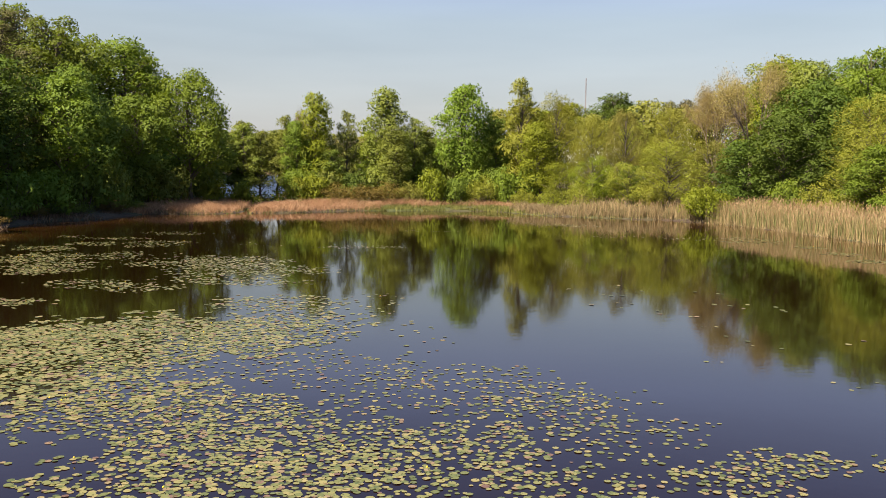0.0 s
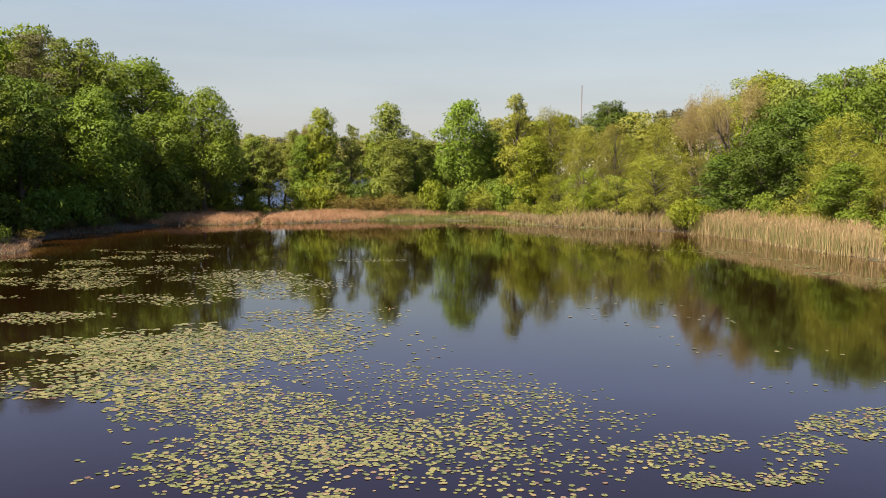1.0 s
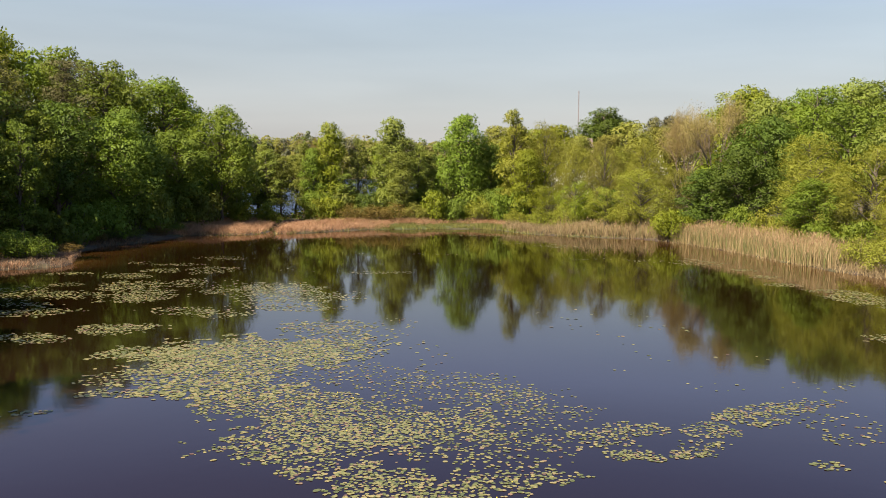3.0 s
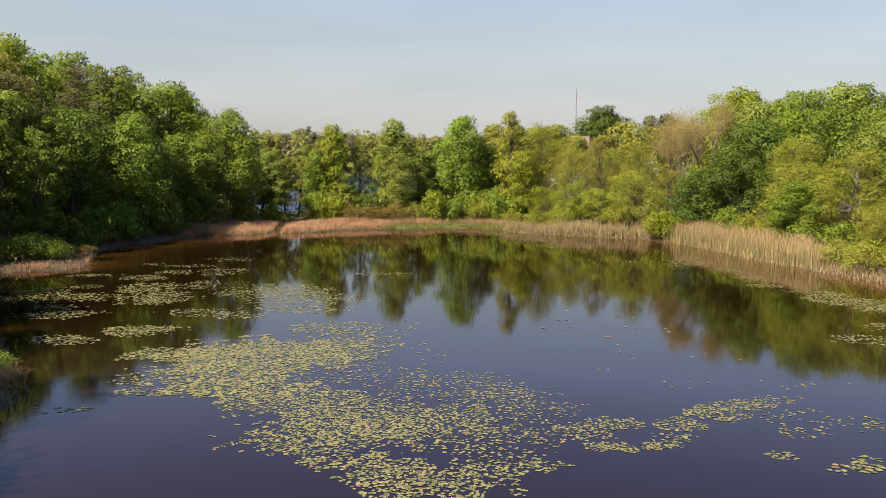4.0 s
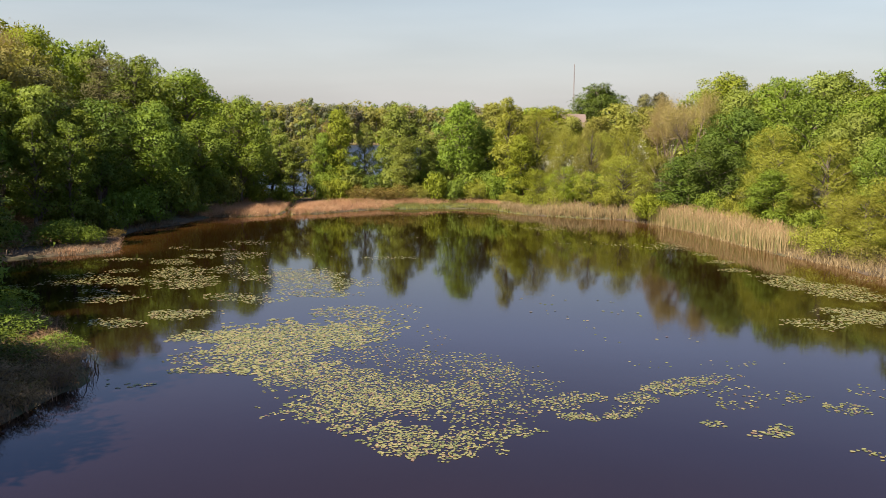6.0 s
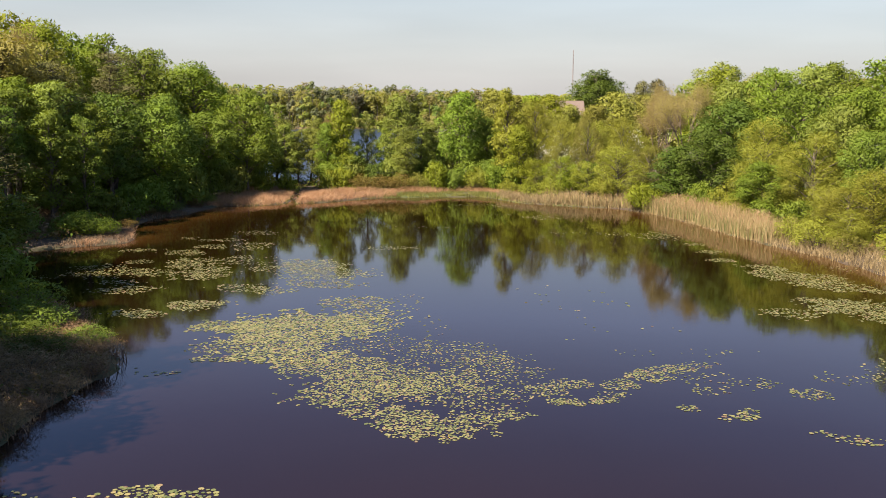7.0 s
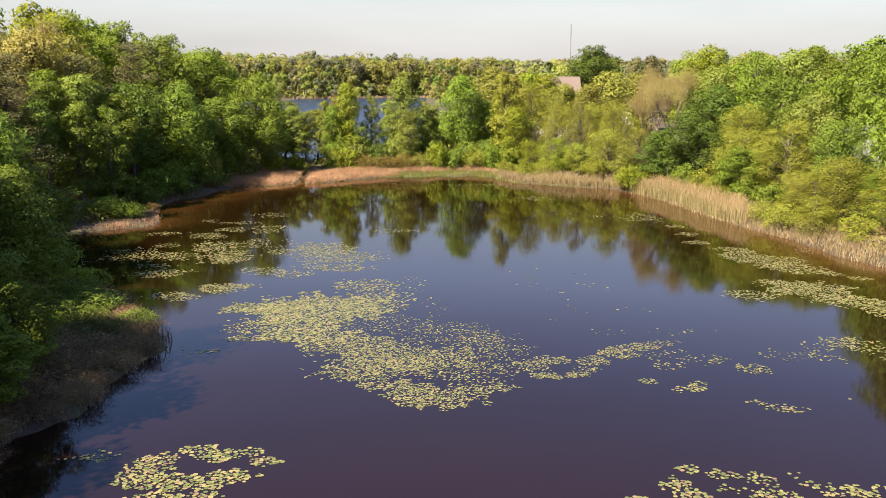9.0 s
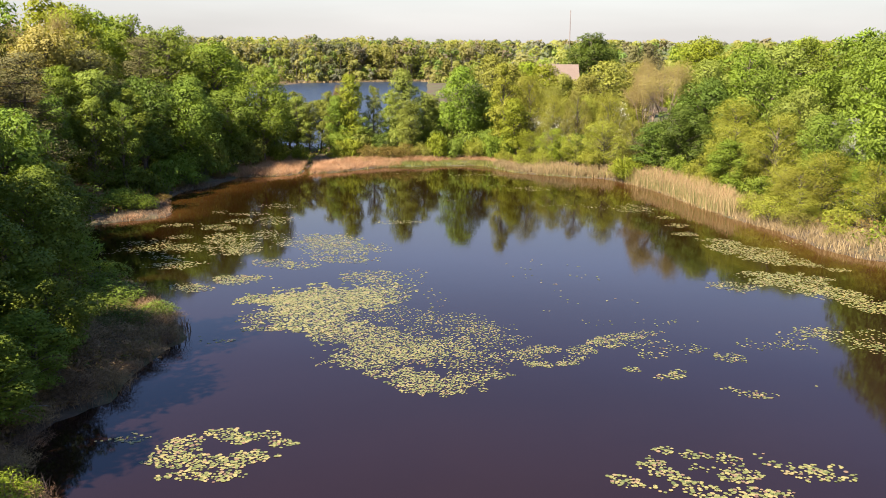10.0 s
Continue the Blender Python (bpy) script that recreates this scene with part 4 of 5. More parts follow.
# behind the sunny bank, towards the houses
wood_of([("big", "deep", 26.2, 172, 18.6, 7.0), ("distant", "pine", 33.2, 156, 16.0, 3.0), ("distant", "pine", 36.6, 158, 16.4, 3.2), ("distant", "spring", 12.2, 118, 13.0, 4.4), ("distant", "olive", 6.5, 124, 13.0, 4.2),
         ("distant", "spring", 9.8, 136, 13.0, 4.4), ("distant", "olive", 18.6, 143, 9.3, 4.6), ("oval", "olive", 18.5, 112, 11.4, 3.4), ("distant", "olive", 15.2, 117, 11.4, 3.2), ("distant", "deep", 27.0, 175, 17.6, 6.2), ("distant", "olive", 22.6, 120, 13.6, 4.4), ("budding", "bud", 28.5, 106, 14.5, 4.4), ("distant", "olive", 28.5, 128, 13.2, 4.6),
         ("big_b", "spring", 37.5, 122, 16.0, 4.8), ("big", "olive", 44.5, 116, 16.5, 5.0), ("big_b", "spring", 54, 112, 17.5, 5.2), ("oval", "pine", 12.0, 172, 12.5, 3.4), ("distant", "olive", 3.5, 150, 14.0, 4.4),
         ("distant", "olive", 24.0, 96, 10.6, 3.4), ("willow", "willow", 16.5, 94, 9.4, 3.2), ("willow_b", "willow", 20.4, 92, 9.2, 3.0), ("willow", "olive", 12.5, 101, 10.2, 3.2)],
        "beyond the pond", "trees beyond the pond")


# ---- far woods ----
def far_haze_tones(name, mid, spread_=0.16):
    return leaf_material(name, tuple(c * (1 - spread_) for c in mid), mid, tuple(c * (1 + spread_) for c in mid), 0.55)


# leaf tones paled and blued, putting distance haze into the far woods' colour
FAR = [far_haze_tones("far_olive", (0.299, 0.302, 0.086)), far_haze_tones("far_pine", (0.163, 0.179, 0.099)), far_haze_tones("far_spring", (0.240, 0.280, 0.064)),
       far_haze_tones("far_bud", (0.268, 0.228, 0.149)), far_haze_tones("far_oak", (0.187, 0.267, 0.066)), far_haze_tones("far_pine_grey", (0.198, 0.198, 0.134)), far_haze_tones("far_tan", (0.306, 0.284, 0.116))]


def far_wood(name, spots, label, lobes=7, leaves=40, size=0.8):
    """Many trees in one mesh, each with a trunk and a lobed crown of one kind; spots: rows of x, y, height, radius, kind."""
    spots = np.asarray(spots, float)
    k = len(spots)
    # lobes of each crown
    own = np.repeat(np.arange(k), lobes)
    tall, wide, kind = spots[own, 2], spots[own, 3], spots[own, 4].astype(int)
    t = rng.uniform(0.0, 1.0, len(own))
    conic = np.isin(kind, (1, 5))
    reach = np.where(conic, np.sqrt(np.clip(1 - (1.25 * t - 0.25) ** 2, 0.03, 1)) * 0.72, np.sqrt(np.clip(1 - (1.6 * t - 0.6) ** 2, 0.05, 1)) * 0.75)
    a = rng.uniform(0, 2 * np.pi, len(own))
    r = wide * reach * np.sqrt(rng.random(len(own)))
    low = np.where(conic, 0.14, 0.05)
    lobe = np.stack([spots[own, 0] + r * np.cos(a), spots[own, 1] + r * np.sin(a), tall * (low + (0.95 - low) * t)], 1)
    size_l = wide * rng.uniform(0.36, 0.66, len(own)) * np.where(conic, 0.78, 1.0)
    idx = np.repeat(np.arange(len(own)), int(leaves * 1.6))
    d = unit(rng.normal(size=(len(idx), 3)) + np.array([0, 0, 0.4]))
    c = lobe[idx] + d * (size_l[idx] * rng.uniform(0.7, 1.1, len(idx)))[:, None] * np.array([1, 1, 0.8])
    n = unit(d + np.array([0, 0, 0.5]) + 0.35 * rng.normal(size=d.shape))
    v, f = leaf_tris(c, n, 0.86 * size * rng.uniform(0.6, 1.3, len(idx)), 0.65)
    soft = np.repeat(unit(d + np.array([0, 0, 0.5]) + 0.4 * n), 3, 0)
    # trunks
    px, py = spots[:, 0], spots[:, 1]
    w = 0.16 + 0.006 * spots[:, 2]
    b = [np.stack([px + w * sx * e, py + w * sy * e, np.full(k, 0.1) if z == 0 else spots[:, 2] * z], 1) for z, e in ((0, 1.0), (0.75, 0.4)) for sx, sy in ((1, 0), (-0.5, 0.87), (-0.5, -0.87))]
    tv = np.stack(b, 1).reshape(-1, 3)
    base = np.arange(k)[:, None] * 6 + len(v)
    tf = np.concatenate([base + np.array([q]) for i in range(3) for q in ((i, (i + 1) % 3, 3 + (i + 1) % 3), (i, 3 + (i + 1) % 3, 3 + i))])
    me = mesh_from(name, np.concatenate([v, tv]), np.concatenate([f, tf]), FAR + [BARK], index=np.r_[kind[idx], np.full(len(tf), len(FAR))],
                   normals=np.concatenate([soft, unit(tv - np.repeat(spots[:, :2] @ np.eye(2, 3), 6, 0) - np.array([0, 0, 1]) * tv[:, 2:3])]))
    return tagged(new(name, me), label, "woodland", kind="stuff")


def scatter(n, x0, x1, y0, y1, h0, h1, r0, r1, share, keep=None):
    x, y = rng.uniform(x0, x1, n), rng.uniform(y0, y1, n)
    ok = inland(LAKE_SHORE, x, y) > 3
    if keep is not None:
        ok &= keep(x, y)
    kind = rng.choice(len(share), n, p=share)
    return np.stack([x, y, rng.uniform(h0, h1, n), rng.uniform(r0, r1, n), kind], 1)[ok]


# shares: olive, pine, spring, bud, oak, grey pine, tan
far_wood("lakeside_wood", scatter(560, -150, 12, 342, 410, 13.4, 16.4, 3.0, 4.8, (0.32, 0.16, 0.09, 0.10, 0.10, 0.16, 0.07)), "mixed pine and budding oak wood along the far lake shore", 9, 22, 0.68)
far_wood("lakeside_wood", scatter(330, -150, 14, 318, 368, 3, 10, 1.8, 3.4, (0.25, 0.05, 0.25, 0.15, 0.15, 0.05, 0.10)), "low thicket along the far lake shore", 6, 28, 0.55)
far_wood("lakeside_wood", scatter(200, -160, -34, 372, 440, 16.0, 19.0, 3.2, 5.0, (0.34, 0.22, 0.08, 0.08, 0.06, 0.18, 0.04)), "taller mixed wood behind the far lake shore", 8, 20, 0.68)
far_wood("lakeside_wood", scatter(190, -165, -68, 240, 358, 14, 20, 2.2, 3.8, (0.34, 0.22, 0.05, 0.09, 0.04, 0.20, 0.06), lambda x, y: (x < -94) | (y > 330)), "mixed wood on the lake's side shore", 8, 22, 0.68)
far_wood("middle_wood", scatter(190, 14, 190, 178, 420, 8, 13.5, 3.2, 5.4, (0.26, 0.06, 0.16, 0.20, 0.08, 0.10, 0.14), lambda x, y: (np.abs(x - 26) > 4) | (y > 182)), "budding olive-green wood beyond the houses", 10, 28, 0.72)
far_wood("middle_wood", scatter(100, 46, 170, 108, 200, 12, 17.5, 3.4, 5.0, (0.26, 0.04, 0.34, 0.10, 0.14, 0.02, 0.10)), "spring-green wood behind the sunny bank", 9, 40, 0.75)
far_wood("shade_wood", scatter(80, -150, -58, 100, 190, 14, 20, 3.6, 5.2, (0.20, 0.12, 0.24, 0.08, 0.24, 0.06, 0.06)), "mixed wood behind the shaded bank", 9, 36, 0.8)
far_wood("shade_wood", scatter(60, -85, -32, 88, 104, 4, 9, 2.2, 3.4, (0.10, 0.05, 0.15, 0.05, 0.60, 0.03, 0.02)), "low leafy thicket between wood and lake", 7, 36, 0.5)
far_wood("horizon_wood", scatter(800, -700, 900, 430, 1100, 9, 16.5, 4.5, 8.0, (0.26, 0.12, 0.10, 0.20, 0.04, 0.16, 0.12), lambda x, y: ~((y < 545) & (x > -62) & (x < -18))), "wooded plain reaching to the horizon", 6, 12, 1.9)
far_wood("horizon_wood", scatter(800, -1800, 2200, 1100, 2600, 12, 18, 10, 16, (0.22, 0.14, 0.06, 0.28, 0.0, 0.22, 0.08)), "hazy woods along the horizon", 6, 8, 5.0)


# ---- grasses and reeds ----
def blades(x, y, z, tall, wide, lean):
    """Bent, tapering blades: two quads each."""
    k = len(x)
    a = rng.uniform(0, 2 * np.pi, k)
    face = np.stack([np.cos(a), np.sin(a), np.zeros(k)], 1) * (wide / 2)[:, None]
    b = rng.uniform(0, 2 * np.pi, k)
    bend = np.stack([np.cos(b), np.sin(b), np.zeros(k)], 1) * (lean * tall)[:, None]
    p0 = np.stack([x, y, z - 0.08], 1)
    p1 = p0 + bend * 0.3 + np.stack([0 * x, 0 * x, tall * 0.6], 1)
    p2 = p0 + bend + np.stack([0 * x, 0 * x, tall], 1)
    v = np.stack([p0 - face, p0 + face, p1 + face * 0.8, p1 - face * 0.8, p2 + face * 0.15, p2 - face * 0.15], 1).reshape(-1, 3)
    i = np.arange(k)[:, None] * 6
    return v, np.concatenate([i + np.array([[0, 1, 2, 3]]), i + np.array([[3, 2, 4, 5]])])


def sow(n, x0, x1, y0, y1, near, far, keep=None, clump=0.9):
    """Random spots in a box whose distance from the pond's edge is between near and far, thinned into tufts."""
    x, y = rng.uniform(x0, x1, n), rng.uniform(y0, y1, n)
    d = inland(SHORE, x, y)
    ok = (d > near) & (d < far + 0.5 * wobble(x, y, 1.1, 2.0)) & (wobble(x, y, 0.45, 3.0) > rng.uniform(-1.1, 0.3, n) * clump)
    if keep is not None:
        ok &= keep(x, y, d)
    return x[ok], y[ok], d[ok]


def grass(name, spots, tall, wide, lean, material, label):
    x, y, d = spots
    k = len(x)
    z = np.maximum(height(x, y), -0.05)
    patch = 1 + 0.32 * wobble(x, y, 1.3, 5.0)
    v, f = blades(x, y, z, tall * patch * rng.uniform(0.72, 1.08, k), wide * rng.uniform(0.7, 1.3, k), lean * rng.uniform(0.3, 1.5, k))
    return tagged(new(name, mesh_from(name, v, f, [material])), label, "grass", kind="stuff")


far_strip = lambda x, y, d: ~((np.abs(x + 21.3 + 0.1 * (y - 76)) < 0.36) & (y < 87))
grass("marsh_grass", sow(84000, -30, 6.5, 71, 90, 0.0, 10.5, lambda x, y, d: far_strip(x, y, d) & ((x < -9.5) | (d > 1.9 + 0.6 * wobble(x, y, 1.8))) & (y < 86.9 + 0.12 * np.maximum(x + 12, 0) + 0.5 * wobble(x, y, 1.4)), 2.2), 0.62, 0.026, 1.1, GRASS_SALMON, "dry salmon-pink marsh grass along the far bank")
grass("marsh_grass", sow(26000, -28, 20, 71, 88, -0.35, 0.6, lambda x, y, d: far_strip(x, y, d) & (wobble(x, y, 2.2, 0.4) > -0.35)), 0.28, 0.045, 0.6, GRASS_GREEN, "fresh green grass fringe at the waterline")
grass("marsh_grass", sow(24000, -11, 6, 81, 90, -0.1, 3.0, lambda x, y, d: (d < 2.2) | (wobble(x, y, 1.9, 1.3) > 0.3)), 0.36, 0.05, 0.4, GRASS_GREEN, "fresh green grass on the far bank")
grass("marsh_grass", sow(9000, -29, 4, 72, 88, 0.5, 9.0, lambda x, y, d: wobble(x, y, 1.0, 6.0) > 0.25), 0.85, 0.022, 0.8, GRASS_STRAW, "pale straw tufts standing in the marsh grass")
grass("marsh_grass", sow(26000, 3, 21, 70, 84, 0.0, 3.4), 0.95, 0.034, 0.6, GRASS_STRAW, "dry straw grass below the willows")
grass("marsh_grass", sow(7500, -33.6, -27, 41, 52, -0.15, 3.0), 0.36, 0.036, 0.9, GRASS_SHADE, "matted grass on the low spit, dulled to carry shade")
grass("marsh_grass", sow(2800, -32.6, -26, 42, 49, -0.15, 1.6, lambda x, y, d: wobble(x, y, 0.7, 2.0) > -0.1), 0.5, 0.03, 0.7, GRASS_SALMON, "dry pinkish tufts on the tip of the low spit")
grass("marsh_grass", sow(22000, -50, -35, 44, 66, 3.5, 18), 0.6, 0.07, 0.5, GRASS_STRAW, "tawny undergrowth beneath the tall trunks")
grass("marsh_grass", sow(28000, -37, -26, 50, 77, -0.4, 1.6, lambda x, y, d: ((y < 54) | (y > 59)) & (wobble(x, y, 1.6, 2.5) > -0.35)), 0.38, 0.04, 0.7, GRASS_SHADE, "dry grass under the shaded bank, dulled to carry its shade")
grass("marsh_grass", sow(26000, -38, -13, -16, 42, -0.3, 4.5), 0.55, 0.045, 0.5, GRASS_SHADE, "matted shade-toned brown grass on the shaded shore")
grass("marsh_grass", sow(2600, -26, -20, 10, 20, 2.0, 8.0, lambda x, y, d: wobble(x, y, 1.2, 4.0) > -0.3), 0.55, 0.05, 0.7, GRASS_GREEN, "fresh green grass on the low shaded point")
grass("marsh_grass", sow(34000, 27, 46, 18, 51, -0.4, 8.0), 0.75, 0.04, 0.6, GRASS_STRAW, "straw-coloured grass at the sunny waterline")

grass("marsh_grass", sow(26000, 18, 32, 43, 74, -0.6, 0.8), 0.5, 0.035, 0.7, GRASS_STRAW, "bent dead reed stalks at the sunny waterline")


def undergrowth(n, box, near, far, tall, size, mats, label):
    """Low leafy cover on the ground, in drifts."""
    x, y, d = sow(n, *box, near, far, None, 0.6)
    k = len(x)
    z = np.maximum(height(x, y), 0) + tall * rng.random(k) ** 1.3 * np.clip(0.7 + 0.6 * wobble(x, y, 1.5, 2.0), 0.15, 1.4)
    v, f = leaf_tris(np.stack([x, y, z], 1), unit(rng.normal(size=(k, 3)) * 0.6 + np.array([0, 0, 0.9])), size * rng.uniform(0.6, 1.4, k), 0.5)
    pick = np.clip(((wobble(x, y, 1.9, 1.0) + 0.4 * rng.normal(size=k)) * 0.5 + 0.5) * len(mats), 0, len(mats) - 1).astype(int)
    tagged(new("undergrowth", mesh_from("undergrowth", v, f, [LEAF[m] for m in mats], index=pick)), label, "undergrowth", kind="stuff")


undergrowth(70000, (-62, -33, 30, 100), 2.2, 40, 1.4, 0.2, ("maple", "rust", "brush"), "low leafy undergrowth on the shaded woodland floor")
undergrowth(26000, (-27, -14, -16, 20), 0.4, 9, 0.8, 0.13, ("brush", "rust", "deep"), "brown and green ground cover on the shaded shore")
undergrowth(40000, (22, 52, 34, 90), 2.6, 24, 1.3, 0.2, ("oak", "spring", "rust"), "leafy undergrowth on the sunny bank")
undergrowth(26000, (-30, 22, 84, 104), 3.4, 14, 1.1, 0.17, ("oak", "rust", "spring"), "leafy undergrowth on the strip between pond and lake")


def reed_bed(n, box, near, far, tall, label, keep=None):
    x, y, d = sow(n, *box, near, far, keep, 0.7)
    k = len(x)
    z = np.maximum(height(x, y), -0.1)
    h = tall * rng.uniform(0.5, 1.15, k) * (1 + 0.12 * wobble(x, y, 1.6, 4.0))
    v, f = blades(x, y, z, h, 0.024 * rng.uniform(0.7, 1.3, k), 0.18 * rng.uniform(0.1, 1.8, k))
    green = np.tile((rng.random(k) < np.clip(0.4 - 0.2 * d, 0.06, 0.4)).astype(int), 2)
    crown = rng.random(k) < 0.24
    c = np.stack([x[crown], y[crown], z[crown] + h[crown] * 0.97], 1)
    m = len(c)
    u = unit(np.stack([rng.normal(size=m) * 0.35, rng.normal(size=m) * 0.35, np.ones(m)], 1))
    side = unit(np.cross(u, rng.normal(size=(m, 3))))
    s = rng.uniform(0.08, 0.15, m)[:, None]
    pv = np.stack([c - u * s, c + side * s * 0.2, c + u * s, c - side * s * 0.2], 1).reshape(-1, 3)
    pf = np.arange(4 * m).reshape(-1, 4) + len(v)
    me = mesh_from("reed_bed", np.concatenate([v, pv]), np.concatenate([f, pf]), [REED_STEM, REED_GREEN, REED_PLUME], index=np.r_[green, np.full(m, 2)])
    return tagged(new("reed_bed", me), label, "reeds", kind="stuff")


reed_bed(96000, (19, 31, 43, 71), -0.2, 3.2, 1.72, "tall tan reeds with feathery plumes along the sunny bank", lambda x, y, d: (y - 48.5) * 0.55 + wobble(x, y, 1.3, 0.7) > rng.uniform(0, 2.4, len(x)))
reed_bed(17000, (8, 20, 69, 80), 0.3, 2.8, 1.35, "tan reeds with plumes in front of the willows", lambda x, y, d: wobble(x, y, 1.7, 0.7) + 0.25 * (x - 11) > rng.uniform(-0.6, 0.6, len(x)))
reed_bed(2600, (28, 36, 33, 46), 0.2, 2.4, 1.5, "thin stand of tan reeds at the sunny waterline", lambda x, y, d: wobble(x, y, 1.2, 0.7) > 0.0)


def lake_reeds():
    """The tan marsh line on the far lake shore."""
    n = 20000
    x, y = rng.uniform(-110, -20, n), rng.uniform(262, 352, n)
    d = inland(LAKE_SHORE, x, y)
    ok = (d > -0.5) & (d < 5) & ((x < -27) | (y > 338))
    x, y = x[ok], y[ok]
    k = len(x)
    v, f = blades(x, y, np.full(k, 0.2), rng.uniform(0.5, 1.1, k), np.full(k, 0.2), np.full(k, 0.5))
    x2, y2 = rng.uniform(-62, -18, 9000), rng.uniform(440, 545, 9000)
    v2, f2 = blades(x2, y2, np.full(9000, 0.5), rng.uniform(0.8, 1.6, 9000), np.full(9000, 0.35), np.full(9000, 0.2))
    me = mesh_from("lake_reeds", np.concatenate([v, v2]), np.concatenate([f, f2 + len(v)]), [GRASS_STRAW])
    tagged(new("lake_reeds", me), "tan marsh reeds edging the far lake shore", "reeds", kind="stuff")


lake_reeds()


# ---- water lilies ----
def pad_shape(r, sides=9):
    """A round floating blade with its notch and a lifted, wavy rim: verts, triangles."""
    th = np.linspace(0.16, 2 * np.pi - 0.16, sides)
    rim = np.stack([r * np.cos(th) * 1.06, r * np.sin(th), 0.003 + 0.055 * r * (0.5 + 0.5 * np.sin(th * 3 + r * 40))], 1)
    return np.concatenate([[[0.12 * r, 0, 0.003]], rim]), np.stack([np.zeros(sides - 1, int), np.arange(1, sides), np.arange(2, sides + 1)], 1)


def lily_spots(ovals, ragged=0.55):
    """Spots inside ovals (x, y, rx, ry, turn, pads per square metre), ragged at the edge."""
    xs, ys = [], []
    for cx, cy, rx, ry, turn, dens in ovals:
        n = int(6.76 * rx * ry * dens * dens / 3.4)
        rag = ragged * min(1.0, 0.3 + 0.35 * max(rx, ry))
        u, v = rng.uniform(-1.3, 1.3, n), rng.uniform(-1.3, 1.3, n)
        a = radians(turn)
        x = cx + rx * u * math.cos(a) - ry * v * math.sin(a)
        y = cy + rx * u * math.sin(a) + ry * v * math.cos(a)
        lone = wobble(x, y, 0.16, cx + cy)
        q = np.hypot(u, v) + 0.22 * lone + rag * (0.45 * wobble(x, y, 0.55, cx) + 0.35 * wobble(x, y, 0.2, cy))
        ok = (q < 1) & (rng.random(n) < 1.15 - 0.5 * np.clip(q, 0, 1)) & (inland(SHORE, x, y) < -0.25)
        xs.append(x[ok])
        ys.append(y[ok])
    return np.concatenate(xs), np.concatenate(ys)


def pads_apart(x, y, gap):
    """Drops spots closer than gap to an earlier one."""
    seen, ok = {}, np.zeros(len(x), bool)
    for i in range(len(x)):
        c = (int(x[i] // gap), int(y[i] // gap))
        near = [p for a in (-1, 0, 1) for b in (-1, 0, 1) for p in seen.get((c[0] + a, c[1] + b), ())]
        if all((x[i] - p[0]) ** 2 + (y[i] - p[1]) ** 2 > gap * gap for p in near):
            seen.setdefault(c, []).append((x[i], y[i]))
            ok[i] = True
    return ok


PAD_MESHES = []
for r_ in (0.049, 0.062, 0.076, 0.090, 0.104):
    pv_, pf_ = pad_shape(r_, 11)
    PAD_MESHES.append(mesh_from("lily_pad", pv_, pf_, [PAD], smooth=True))


def lily_bed(ovals, label, singles=0, gap=0.07, ragged=0.55, big=0.84):
    x, y = lily_spots(ovals, ragged)
    ok = pads_apart(x, y, gap)
    x, y = x[ok], y[ok]
    order = np.argsort(y)
    x, y = x[order], y[order]
    root = new("lily_bed")
    root.location = (x.mean(), y.mean(), 0.0)
    tagged(root, label, "water lilies", "beds of water lilies")
    k = len(x)
    size = big * (0.042 + 0.068 * rng.beta(1.6, 1.5, k))
    turn = rng.uniform(0, 2 * np.pi, k)
    tip = rng.normal(size=(k, 2)) * 0.028
    lift = rng.uniform(0.002, 0.007, k) + np.abs(tip).sum(1) * size * 0.8
    for i in range(min(singles, k)):
        ob = new("lily_pad", PAD_MESHES[min(4, max(0, int((size[i] / big - 0.042) / 0.0137)))])
        ob.parent = root
        ob.matrix_basis = Matrix.LocRotScale((x[i] - root.location.x, y[i] - root.location.y, lift[i]), Euler((tip[i, 0], tip[i, 1], turn[i])), (big, big, big))
    if k > singles:
        s = slice(min(singles, k), k)
        bv, bf = pad_shape(1.0, 9)
        c, n = np.cos(turn[s])[:, None], np.sin(turn[s])[:, None]
        px, py = bv[None, :, 0] * size[s, None], bv[None, :, 1] * size[s, None]
        vx, vy = px * c - py * n, px * n + py * c
        vz = lift[s, None] + bv[None, :, 2] * size[s, None] + vx * tip[s, 0:1] + vy * tip[s, 1:2]
        v = np.stack([vx + x[s, None] - root.location.x, vy + y[s, None] - root.location.y, vz], -1).reshape(-1, 3)
        f = (np.arange(k - s.start)[:, None, None] * len(bv) + bf[None]).reshape(-1, 3)
        tagged(part("pad_carpet", mesh_from("pad_carpet", v, f, [PAD], smooth=True), root), kind="stuff")
    # yellow flower knobs held just above the blades
    pick = rng.random(k) < 0.006
    if pick.sum() > 2:
        fx, fy = x[pick] - root.location.x, y[pick] - root.location.y
        m = len(fx)
        octa = np.array([(1, 0, 0), (0, 1, 0), (-1, 0, 0), (0, -1, 0), (0, 0, 1.1), (0, 0, -1.0)]) * 0.02
        tri = np.array([(0, 1, 4), (1, 2, 4), (2, 3, 4), (3, 0, 4), (1, 0, 5), (2, 1, 5), (3, 2, 5), (0, 3, 5)])
        v = (octa[None] + np.stack([fx, fy, rng.uniform(0.05, 0.10, m)], 1)[:, None]).reshape(-1, 3)
        f = (np.arange(m)[:, None, None] * 6 + tri[None]).reshape(-1, 3)
        tagged(part("flower", mesh_from("flower", v, f, [FLOWER], smooth=True), root, "small yellow flower knobs"), kind="stuff")
    return root


GREEN = "floating yellow-green lily pads "
